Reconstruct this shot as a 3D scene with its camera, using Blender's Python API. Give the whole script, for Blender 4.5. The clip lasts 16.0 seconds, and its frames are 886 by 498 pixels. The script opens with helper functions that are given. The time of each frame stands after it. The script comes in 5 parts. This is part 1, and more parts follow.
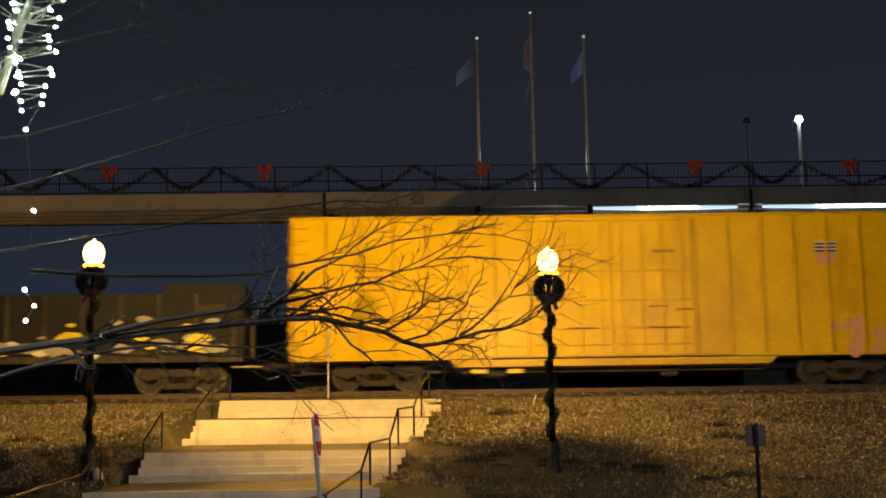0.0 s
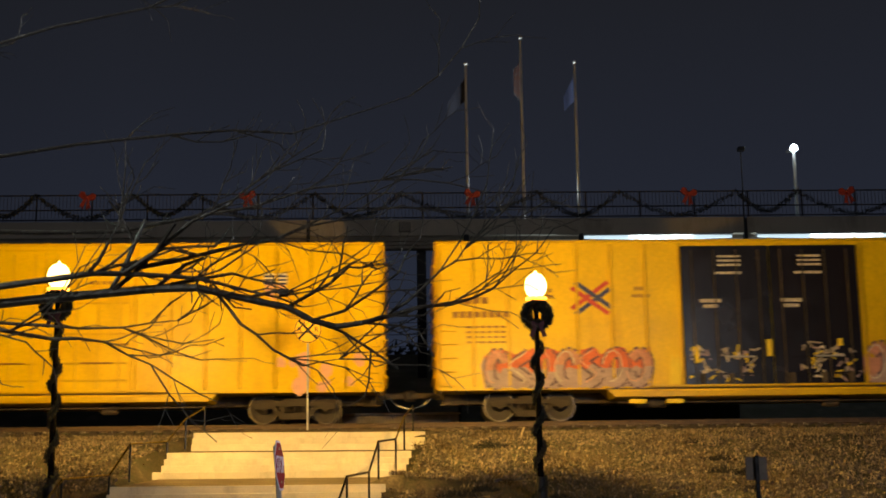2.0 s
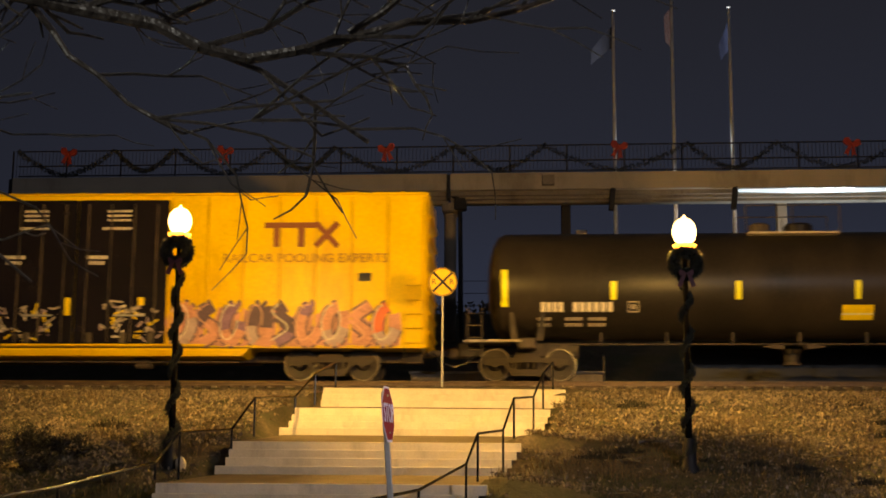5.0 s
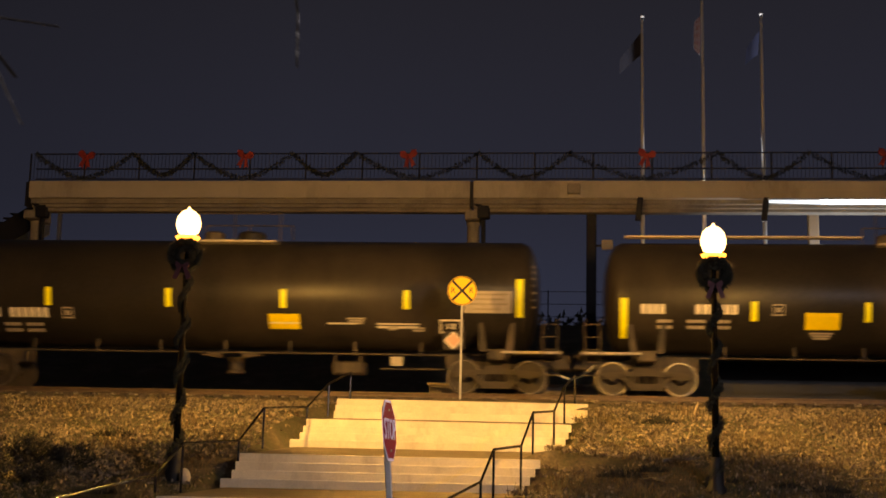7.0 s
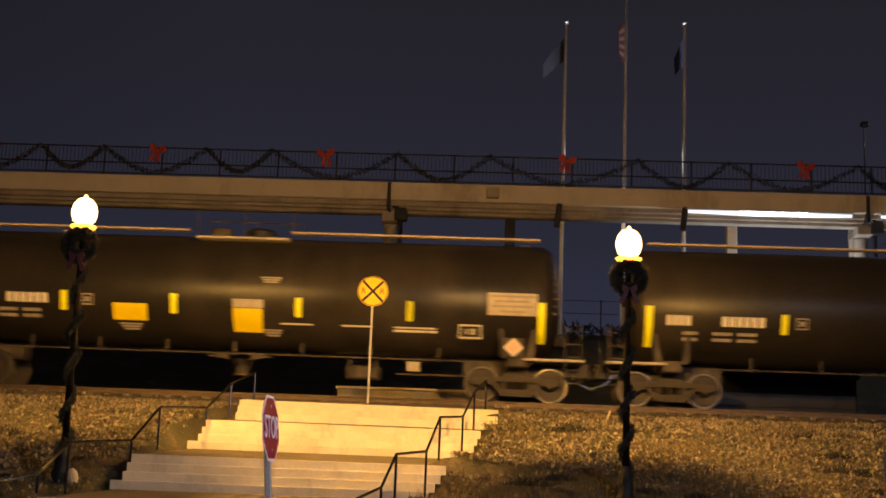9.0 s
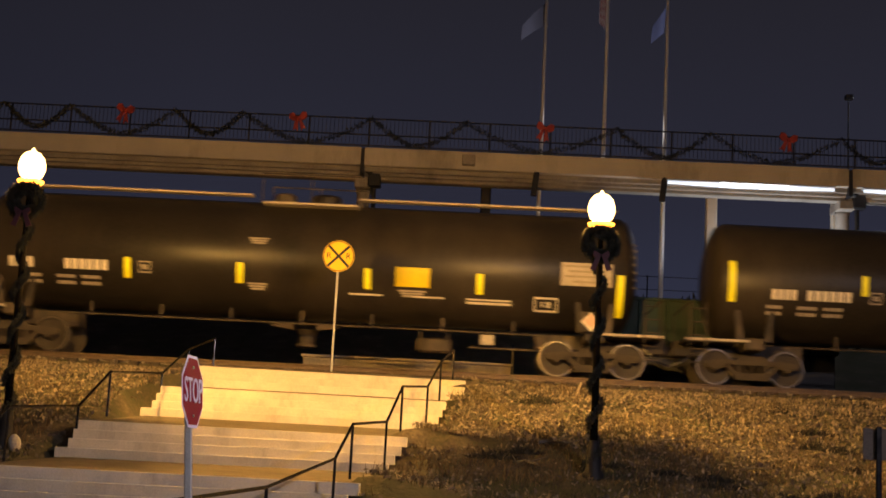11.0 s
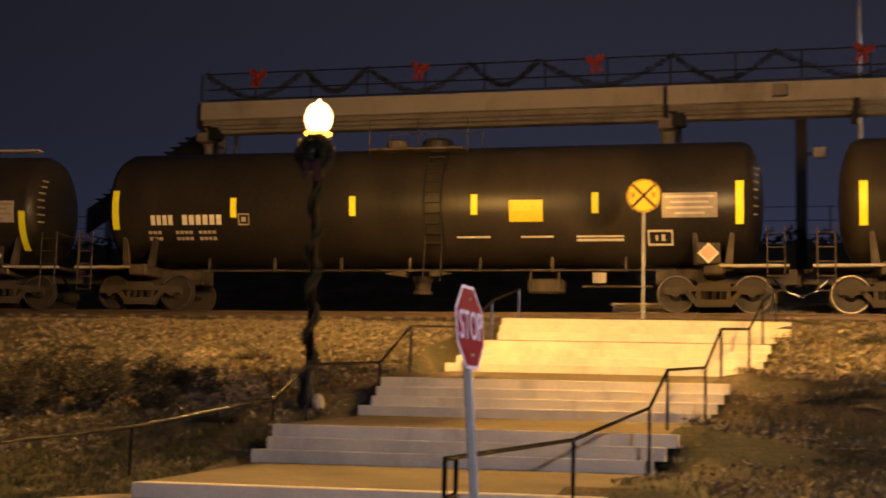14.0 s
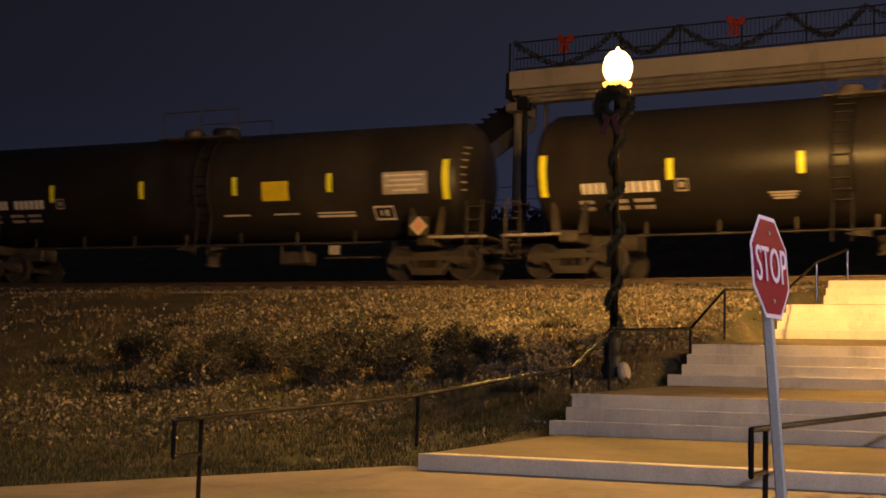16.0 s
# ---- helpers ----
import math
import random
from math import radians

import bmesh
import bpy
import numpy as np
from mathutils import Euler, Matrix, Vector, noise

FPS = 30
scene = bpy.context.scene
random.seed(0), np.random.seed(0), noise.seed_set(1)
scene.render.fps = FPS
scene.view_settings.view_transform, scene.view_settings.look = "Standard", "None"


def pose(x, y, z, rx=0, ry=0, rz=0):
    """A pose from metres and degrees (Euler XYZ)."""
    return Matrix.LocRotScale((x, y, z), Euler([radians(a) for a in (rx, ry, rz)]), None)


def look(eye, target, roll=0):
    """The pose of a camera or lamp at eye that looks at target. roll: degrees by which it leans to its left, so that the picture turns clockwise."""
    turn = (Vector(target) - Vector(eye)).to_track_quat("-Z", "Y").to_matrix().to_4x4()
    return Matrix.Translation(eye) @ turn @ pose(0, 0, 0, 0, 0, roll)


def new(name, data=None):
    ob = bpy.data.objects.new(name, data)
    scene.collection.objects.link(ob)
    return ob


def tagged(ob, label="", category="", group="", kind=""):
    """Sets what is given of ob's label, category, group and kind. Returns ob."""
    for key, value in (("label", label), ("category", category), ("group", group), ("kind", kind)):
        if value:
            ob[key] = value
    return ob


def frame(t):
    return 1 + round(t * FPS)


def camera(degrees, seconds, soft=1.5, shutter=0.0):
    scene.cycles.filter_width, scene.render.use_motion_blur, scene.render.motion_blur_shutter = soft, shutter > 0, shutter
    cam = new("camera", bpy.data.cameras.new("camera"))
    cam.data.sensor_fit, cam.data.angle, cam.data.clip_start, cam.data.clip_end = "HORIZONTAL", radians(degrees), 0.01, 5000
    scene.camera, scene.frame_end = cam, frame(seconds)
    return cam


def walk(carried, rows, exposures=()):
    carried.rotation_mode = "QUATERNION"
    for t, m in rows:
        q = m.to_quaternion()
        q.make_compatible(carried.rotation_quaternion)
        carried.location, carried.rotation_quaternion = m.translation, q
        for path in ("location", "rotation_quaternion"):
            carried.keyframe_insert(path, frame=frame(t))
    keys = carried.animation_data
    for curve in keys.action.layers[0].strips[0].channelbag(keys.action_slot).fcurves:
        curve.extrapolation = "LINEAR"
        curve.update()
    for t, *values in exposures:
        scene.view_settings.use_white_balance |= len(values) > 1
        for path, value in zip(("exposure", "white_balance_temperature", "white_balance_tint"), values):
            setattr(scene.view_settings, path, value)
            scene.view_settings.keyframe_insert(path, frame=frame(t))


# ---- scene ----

cam = camera(36.0, 16.0, soft=1.7, shutter=0.5)
PATH = [
    (0, (2.284, -38.397, -2.215), (2.331, -36.425, -1.886), -0.9),
    (0.5, (2.332, -37.974, -2.245), (2.389, -36.004, -1.906), -1.0),
    (1, (2.44, -37.62, -2.233), (2.502, -35.655, -1.87), -1.0),
    (1.5, (2.525, -37.271, -2.214), (2.59, -35.307, -1.843), -0.9),
    (2, (2.525, -36.885, -2.245), (2.584, -34.923, -1.864), -0.8),
    (2.5, (2.601, -36.593, -2.285), (2.612, -34.63, -1.904), -0.6),
    (3, (2.65, -36.104, -2.327), (2.628, -34.139, -1.958), -0.5),
    (3.5, (2.715, -35.763, -2.358), (2.652, -33.796, -2.005), -0.5),
    (4, (2.8, -35.391, -2.358), (2.701, -33.422, -2.023), -0.3),
    (6.5, (2.8, -33.967, -2.244), (2.592, -32.006, -1.91), 1.1),
    (7, (2.895, -33.625, -2.215), (2.694, -31.666, -1.867), 1.3),
    (7.5, (2.858, -33.434, -2.204), (2.682, -31.474, -1.849), 1.4),
    (8, (2.936, -33.261, -2.21), (2.776, -31.3, -1.848), 1.9),
    (8.5, (3.055, -33.018, -2.172), (2.924, -31.055, -1.809), 2.1),
    (9, (3.1, -32.633, -2.239), (3.011, -30.668, -1.876), 2.2),
    (11.5, (3.422, -31.154, -2.212), (3.36, -29.179, -1.902), 3.0),
    (12, (3.42, -30.823, -2.26), (3.318, -28.847, -1.968), 2.8),
    (12.5, (3.451, -30.547, -2.284), (3.277, -28.574, -2.009), 2.5),
    (13, (3.45, -30.275, -2.27), (3.158, -28.315, -1.999), 2.2),
    (13.5, (3.353, -29.973, -2.291), (2.971, -28.028, -2.026), 1.8),
    (14, (3.312, -29.569, -2.308), (2.803, -27.65, -2.059), 1.5),
    (14.5, (3.304, -29.211, -2.322), (2.641, -27.339, -2.086), 1.3),
    (15, (3.209, -28.879, -2.327), (2.423, -27.053, -2.112), 1.3),
    (15.5, (3.205, -28.46, -2.353), (2.292, -26.693, -2.144), 1.5),
    (16, (3.109, -27.978, -2.396), (2.161, -26.228, -2.194), 1.6),
]
walk(cam, [(t, look(eye, target, roll)) for t, eye, target, roll in PATH], [(0, 0.3, 6450, 1), (3.5, 0.42, 6650, 2), (7, 0.52, 7150, 17), (11.5, 0.58, 6800, 20), (16, 0.7, 6500, 21)])

# ---- night sky and light ----
world = bpy.data.worlds.new("night_sky")
scene.world = world
world.use_nodes = True
wn = world.node_tree
wbg = wn.nodes["Background"]
wtc = wn.nodes.new("ShaderNodeTexCoord")
wsep = wn.nodes.new("ShaderNodeSeparateXYZ")
wramp = wn.nodes.new("ShaderNodeValToRGB")
wn.links.new(wtc.outputs["Generated"], wsep.inputs[0])
wn.links.new(wsep.outputs["Z"], wramp.inputs[0])
wglow = wn.nodes.new("ShaderNodeMapRange")
wglow.inputs["From Min"].default_value, wglow.inputs["From Max"].default_value = -0.75, -0.2
wglow.inputs["To Min"].default_value, wglow.inputs["To Max"].default_value = 0.42, 1.1
wscale = wn.nodes.new("ShaderNodeVectorMath")
wscale.operation = "SCALE"
wn.links.new(wsep.outputs["X"], wglow.inputs["Value"])
wn.links.new(wramp.outputs[0], wscale.inputs[0])
wn.links.new(wglow.outputs[0], wscale.inputs["Scale"])
wn.links.new(wscale.outputs[0], wbg.inputs["Color"])
wel = wramp.color_ramp.elements
wel[0].position, wel[0].color = 0.0, (0.021, 0.027, 0.052, 1)
wel[1].position, wel[1].color = 0.42, (0.0090, 0.0088, 0.0112, 1)
wmid = wel.new(0.2)
wmid.color = (0.0130, 0.0145, 0.0240, 1)
wbg.inputs["Strength"].default_value = 0.95

LAMP_GLOW = 9500.0


def street_light(place, aim, watts, color):
    """A street light behind the walker, which shows on the twigs, the stop sign and the lower steps."""
    data = bpy.data.lights.new("street_light", "AREA")
    data.energy, data.color, data.shape, data.size = watts, color, "DISK", 0.6
    ob = new("street_light", data)
    ob.matrix_world = look(place, aim)


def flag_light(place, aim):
    """An added, unseen spot behind the bridge deck, for uplights on poles and flags."""
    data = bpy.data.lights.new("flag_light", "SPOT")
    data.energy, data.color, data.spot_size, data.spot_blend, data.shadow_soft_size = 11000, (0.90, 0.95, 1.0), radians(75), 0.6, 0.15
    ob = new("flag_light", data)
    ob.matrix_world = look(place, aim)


street_light((-4, -39.5, 3.2), (1.0, -32.0, -0.6), 170, (1.0, 0.97, 0.92))
street_light((14, -28, 4.4), (0.5, -14, -3), 760, (0.92, 0.88, 0.98))
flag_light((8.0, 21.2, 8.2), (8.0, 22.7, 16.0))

# a cold yard light on the ground under the bridge, hidden by the train
yard = bpy.data.lights.new("yard_light", "SPOT")
yard.energy, yard.color, yard.shadow_soft_size, yard.spot_size, yard.spot_blend = 1000, (0.72, 0.86, 1.0), 0.25, radians(125), 0.4
new("yard_light", yard).matrix_world = look((14.4, 19.3, 3.5), (14.4, 19.6, 9.0))

# ---- materials ----


def mat(name, color, rough=0.7, metal=0.0, var=0.25, scale=6.0, fine=60.0, bump=0.15, dirt=None, dirt_at=0.62, per_piece=0.0, emit=None, island=False, spec=0.5):
    """A surface: base colour with variation at two scales, stains, relief and roughness."""
    m = bpy.data.materials.new(name)
    m.use_nodes = True
    n, l = m.node_tree.nodes, m.node_tree.links
    b = n["Principled BSDF"]
    b.inputs["Metallic"].default_value = metal
    b.inputs["Specular IOR Level"].default_value = spec
    tc = n.new("ShaderNodeTexCoord")
    big, small = n.new("ShaderNodeTexNoise"), n.new("ShaderNodeTexNoise")
    big.inputs["Scale"].default_value, small.inputs["Scale"].default_value = scale, fine
    big.inputs["Detail"].default_value, small.inputs["Detail"].default_value = 5, 3
    l.new(tc.outputs["Object"], big.inputs["Vector"])
    l.new(tc.outputs["Object"], small.inputs["Vector"])
    add = n.new("ShaderNodeMath")
    add.operation = "ADD"
    l.new(big.outputs["Fac"], add.inputs[0])
    l.new(small.outputs["Fac"], add.inputs[1])
    mr = n.new("ShaderNodeMapRange")
    mr.inputs["From Min"].default_value, mr.inputs["From Max"].default_value = 0.7, 1.3
    mr.inputs["To Min"].default_value, mr.inputs["To Max"].default_value = 1 - var, 1 + var
    l.new(add.outputs[0], mr.inputs["Value"])
    value = mr.outputs[0]
    if per_piece or island:
        oi = n.new("ShaderNodeNewGeometry" if island else "ShaderNodeObjectInfo")
        pm = n.new("ShaderNodeMapRange")
        pm.inputs["To Min"].default_value, pm.inputs["To Max"].default_value = 1 - (per_piece or 0.4), 1 + (per_piece or 0.4)
        l.new(oi.outputs["Random Per Island" if island else "Random"], pm.inputs["Value"])
        mul = n.new("ShaderNodeMath")
        mul.operation = "MULTIPLY"
        l.new(value, mul.inputs[0])
        l.new(pm.outputs[0], mul.inputs[1])
        value = mul.outputs[0]
    sc = n.new("ShaderNodeVectorMath")
    sc.operation = "SCALE"
    sc.inputs[0].default_value = color
    l.new(value, sc.inputs["Scale"])
    col = sc.outputs[0]
    if dirt:
        dn = n.new("ShaderNodeTexNoise")
        dn.inputs["Scale"].default_value, dn.inputs["Detail"].default_value, dn.inputs["Roughness"].default_value = scale * 0.6, 8, 0.7
        dm = n.new("ShaderNodeMapping")
        dm.inputs["Scale"].default_value = (1.0, 1.0, 0.35)
        l.new(tc.outputs["Object"], dm.inputs["Vector"])
        l.new(dm.outputs[0], dn.inputs["Vector"])
        rr = n.new("ShaderNodeMapRange")
        rr.inputs["From Min"].default_value, rr.inputs["From Max"].default_value = dirt_at - 0.12, dirt_at + 0.1
        l.new(dn.outputs["Fac"], rr.inputs["Value"])
        mx = n.new("ShaderNodeMix")
        mx.data_type = "RGBA"
        l.new(rr.outputs[0], mx.inputs["Factor"])
        l.new(col, mx.inputs["A"])
        mx.inputs["B"].default_value = (*dirt, 1)
        col = mx.outputs["Result"]
    l.new(col, b.inputs["Base Color"])
    ro = n.new("ShaderNodeMapRange")
    ro.inputs["To Min"].default_value, ro.inputs["To Max"].default_value = max(0.03, rough - 0.12), min(1, rough + 0.12)
    l.new(big.outputs["Fac"], ro.inputs["Value"])
    l.new(ro.outputs[0], b.inputs["Roughness"])
    if bump:
        bp = n.new("ShaderNodeBump")
        bp.inputs["Strength"].default_value, bp.inputs["Distance"].default_value = bump, 0.02
        l.new(small.outputs["Fac"], bp.inputs["Height"])
        l.new(bp.outputs[0], b.inputs["Normal"])
    if emit:
        b.inputs["Emission Color"].default_value = (*emit[0], 1)
        b.inputs["Emission Strength"].default_value = emit[1]
    return m


M = {
    "soil": mat("soil_and_mulch", (0.105, 0.080, 0.052), 0.95, var=0.8, scale=1.5, fine=16, bump=0.9, dirt=(0.056, 0.053, 0.024), dirt_at=0.48),
    "asphalt": mat("asphalt", (0.05, 0.05, 0.052), 0.85, var=0.3, scale=0.6, fine=120, bump=0.4),
    "path": mat("tan_concrete_path", (0.34, 0.27, 0.20), 0.9, var=0.2, scale=1.2, fine=50, bump=0.25, dirt=(0.2, 0.16, 0.11)),
    "landing": mat("stained_concrete_landing", (0.175, 0.14, 0.09), 0.9, var=0.3, scale=1.1, fine=40, bump=0.3, dirt=(0.11, 0.085, 0.05), dirt_at=0.56),
    "emblem": mat("dark_red_emblem_paint", (0.20, 0.055, 0.015), 0.6, var=0.2, scale=3, fine=30, bump=0),
    "step": mat("painted_concrete_steps", (0.60, 0.545, 0.45), 0.8, var=0.16, scale=2.2, fine=45, bump=0.25, dirt=(0.36, 0.32, 0.27), dirt_at=0.66, per_piece=0.06),
    "ballast": mat("ballast_stone", (0.20, 0.175, 0.15), 0.95, var=0.4, scale=3, fine=30, bump=0.6, island=True),
    "tie": mat("tarred_wood", (0.07, 0.055, 0.045), 0.9, var=0.35, scale=4, fine=40, bump=0.5, per_piece=0.3),
    "rail": mat("rusty_rail", (0.12, 0.085, 0.062), 0.55, 0.6, var=0.3, scale=5, fine=60),
    "leaf": mat("dead_leaves", (0.205, 0.163, 0.115), 0.85, var=0.25, scale=0.8, fine=20, bump=0, island=True, per_piece=0.5),
    "grass": mat("short_grass", (0.060, 0.062, 0.020), 0.9, var=0.3, scale=2, fine=20, bump=0, island=True, per_piece=0.5),
    "drygrass": mat("dry_weeds", (0.12, 0.085, 0.043), 0.9, var=0.3, scale=2, fine=20, bump=0, island=True, per_piece=0.5),
    "black": mat("black_painted_iron", (0.006, 0.0055, 0.005), 0.22, 0.0, spec=0.5, var=0.3, scale=8, fine=90, bump=0.02),
    "garland": mat("dark_fir_garland", (0.028, 0.030, 0.020), 0.95, var=0.4, scale=8, fine=80, bump=0.6, island=True, per_piece=0.4),
    "bulb": mat("lit_amber_bulb", (0.9, 0.8, 0.6), 0.4, var=0.05, bump=0, emit=((1.0, 0.55, 0.115), LAMP_GLOW)),
    "frosted": mat("lit_frosted_globe", (0.9, 0.8, 0.6), 0.4, var=0.05, bump=0, emit=((1.0, 0.62, 0.22), 4.5)),
    "collar": mat("lit_globe_collar", (0.5, 0.25, 0.1), 0.4, var=0.1, bump=0, emit=((1.0, 0.33, 0.03), 6.0)),
    "bow": mat("red_ribbon", (0.33, 0.03, 0.014), 0.6, var=0.2, scale=5, fine=50),
    "pole": mat("white_pole_paint", (0.7, 0.7, 0.7), 0.4, 0.0, var=0.1, scale=2, fine=40),
    "steel": mat("galvanised_steel", (0.42, 0.42, 0.42), 0.5, 0.35, var=0.15, scale=6, fine=70),
    "signyellow": mat("yellow_sheeting", (0.95, 0.55, 0.015), 0.45, var=0.06, scale=3, fine=60, bump=0.02),
    "signblack": mat("black_sheeting", (0.012, 0.012, 0.012), 0.5, var=0.1, bump=0),
    "signred": mat("red_sheeting", (0.27, 0.003, 0.035), 0.7, spec=0.08, var=0.1, scale=3, fine=60, bump=0.02),
    "signwhite": mat("white_sheeting", (0.9, 0.82, 1.0), 0.7, spec=0.08, var=0.05, bump=0),
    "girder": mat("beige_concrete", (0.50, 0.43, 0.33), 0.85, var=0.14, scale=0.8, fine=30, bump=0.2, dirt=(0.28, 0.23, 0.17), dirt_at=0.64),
    "soffit": mat("darker_concrete", (0.30, 0.255, 0.20), 0.9, var=0.25, scale=0.9, fine=30, bump=0.3, dirt=(0.14, 0.11, 0.09)),
    "fence": mat("dark_railing", (0.016, 0.015, 0.017), 0.6, 0.3, var=0.2),
    "yellow": mat("yellow_wagon_paint", (0.78, 0.53, 0.002), 0.36, spec=0.20, var=0.13, scale=0.7, fine=14, bump=0.06, dirt=(0.50, 0.27, 0.01), dirt_at=0.68),
    "rib": mat("yellow_wagon_rib", (0.66, 0.435, 0.002), 0.38, spec=0.24, var=0.16, scale=0.9, fine=20, bump=0.06, dirt=(0.42, 0.22, 0.01), dirt_at=0.66),
    "doorblack": mat("black_wagon_door", (0.009, 0.007, 0.007), 0.24, spec=0.42, var=0.3, scale=1.2, fine=20, dirt=(0.014, 0.010, 0.012)),
    "tank": mat("black_tank_paint", (0.0185, 0.0160, 0.0152), 0.40, 0.0, spec=0.27, var=0.35, scale=0.5, fine=14, bump=0.05, dirt=(0.044, 0.036, 0.030), dirt_at=0.6),
    "frame": mat("grimy_steel_frame", (0.0315, 0.0266, 0.0238), 0.7, 0.2, var=0.3, scale=3, fine=30, dirt=(0.11, 0.085, 0.065), dirt_at=0.55),
    "truck": mat("dusty_cast_steel", (0.054, 0.043, 0.034), 0.8, 0.1, var=0.4, scale=4, fine=30, dirt=(0.062, 0.049, 0.038), dirt_at=0.55),
    "wheel": mat("worn_steel_wheel", (0.040, 0.032, 0.026), 0.6, 0.3, var=0.35, scale=5, fine=40, dirt=(0.05, 0.04, 0.032), dirt_at=0.55),
    "tread": mat("bright_wheel_rim", (0.19, 0.165, 0.14), 0.35, 0.8, var=0.1),
    "reflect": mat("yellow_reflective_tape", (0.88, 0.86, 0.02), 0.5, var=0.06, bump=0, emit=None),
    "plate": mat("yellow_warning_plate", (0.82, 0.62, 0.01), 0.5, var=0.12, scale=4, fine=40, bump=0, emit=None),
    "white": mat("white_stencil_paint", (0.72, 0.66, 0.58), 0.6, var=0.15, scale=6, fine=60, bump=0),
    "pale": mat("dull_stencil_paint", (0.40, 0.35, 0.30), 0.6, var=0.2, scale=6, fine=60, bump=0),
    "ochre": mat("faded_lettering", (0.30, 0.15, 0.02), 0.6, var=0.2, scale=6, fine=60, bump=0),
    "navy": mat("blue_logo_paint", (0.03, 0.04, 0.16), 0.5, var=0.15, bump=0),
    "red": mat("red_logo_paint", (0.50, 0.05, 0.03), 0.5, var=0.15, bump=0),
    "pinkspray": mat("pink_spray_paint", (0.52, 0.25, 0.19), 0.6, var=0.3, scale=2.5, fine=20, bump=0),
    "redspray": mat("red_spray_paint", (0.62, 0.14, 0.06), 0.6, var=0.25, scale=2.5, fine=20, bump=0),
    "lilac": mat("lilac_spray_paint", (0.40, 0.30, 0.33), 0.6, var=0.25, scale=2.5, fine=20, bump=0),
    "violet": mat("violet_spray_paint", (0.22, 0.12, 0.24), 0.6, var=0.3, scale=2.5, fine=20, bump=0),
    "purple": mat("purple_spray_paint", (0.10, 0.06, 0.10), 0.6, var=0.3, scale=2.5, fine=20, bump=0),
    "patchblack": mat("flat_black_repaint", (0.008, 0.007, 0.007), 0.75, var=0.3, scale=2, fine=20),
    "placard": mat("pink_placard", (0.70, 0.38, 0.28), 0.5, var=0.1, bump=0),
    "bark": mat("bare_bark", (0.095, 0.082, 0.070), 0.36, var=0.3, scale=6, fine=60, bump=0.4),
    "wood": mat("pale_raw_wood", (0.42, 0.33, 0.22), 0.8, var=0.25, scale=5, fine=40),
    "dark": mat("dark_scrub", (0.030, 0.028, 0.018), 0.95, var=0.4, scale=1.5, fine=12, bump=0, island=True, per_piece=0.4),
    "darkbow": mat("dull_dark_ribbon", (0.07, 0.02, 0.03), 0.7, var=0.2),
    "green": mat("green_container_paint", (0.018, 0.055, 0.032), 0.6, var=0.2, scale=1.5, fine=20, dirt=(0.05, 0.05, 0.035)),
    "blueclad": mat("blue_grey_cladding", (0.14, 0.16, 0.24), 0.6, var=0.15, scale=2, fine=20),
    "fairy": mat("lit_fairy_bulb", (0.9, 0.9, 0.9), 0.3, var=0.05, bump=0, emit=((0.72, 1.0, 0.86), 170.0)),
    "fairywarm": mat("lit_warm_fairy_bulb", (0.9, 0.9, 0.9), 0.3, var=0.05, bump=0, emit=((1.0, 0.9, 0.4), 110.0)),
    "coldlight": mat("cold_edge_glow", (0.9, 0.9, 0.9), 0.4, var=0.02, bump=0, emit=((0.70, 0.86, 1.0), 0.75)),
    "coldcore": mat("cold_edge_glow_core", (0.9, 0.9, 0.9), 0.4, var=0.02, bump=0, emit=((0.85, 0.93, 1.0), 9.0)),
    "coldhead": mat("lit_cold_lamp_head", (0.9, 0.9, 0.9), 0.4, var=0.02, bump=0, emit=((0.75, 0.9, 1.0), 160.0)),
    "flagblue": mat("blue_flag_cloth", (0.0090, 0.0144, 0.0468), 0.8, var=0.15, scale=3, fine=60),
    "flagdark": mat("dark_blue_flag_cloth", (0.0045, 0.0055, 0.0160), 0.8, var=0.15, scale=3, fine=60),
    "flagred": mat("red_flag_stripe", (0.1800, 0.0250, 0.0250), 0.8, var=0.15, scale=3, fine=60),
    "flagwhite": mat("white_flag_stripe", (0.2750, 0.2600, 0.2500), 0.8, var=0.1, scale=3, fine=60),
}

# ---- mesh helpers ----


def part(name, bm, material, parent=None, label="", smooth=False):
    """Links a bmesh as one mesh object, under a thing or part if one is given."""
    me = bpy.data.meshes.new(name)
    bm.to_mesh(me)
    bm.free()
    me.materials.append(M[material])
    if smooth:
        for p in me.polygons:
            p.use_smooth = True
    ob = new(name, me)
    if parent:
        ob.parent = parent
    if label:
        tagged(ob, label)
    return ob


def raw(name, verts, faces, material, parent=None, smooth=False):
    me = bpy.data.meshes.new(name)
    me.from_pydata(verts, [], faces)
    me.materials.append(M[material])
    if smooth:
        for p in me.polygons:
            p.use_smooth = True
    ob = new(name, me)
    if parent:
        ob.parent = parent
    return ob


def thing(name, m, label, category, group="", kind=""):
    ob = new(name)
    ob.matrix_world = m
    return tagged(ob, label, category, group, kind)


def box(bm, c, s, bevel=0.0, rot=None):
    m = Matrix.Translation(c) @ (rot or Matrix()) @ Matrix.Diagonal((*s, 1))
    r = bmesh.ops.create_cube(bm, size=1.0, matrix=m)
    if bevel:
        es = {e for v in r["verts"] for e in v.link_edges}
        bmesh.ops.bevel(bm, geom=list(es), offset=bevel, segments=1, affect="EDGES", profile=0.5)
    return bm


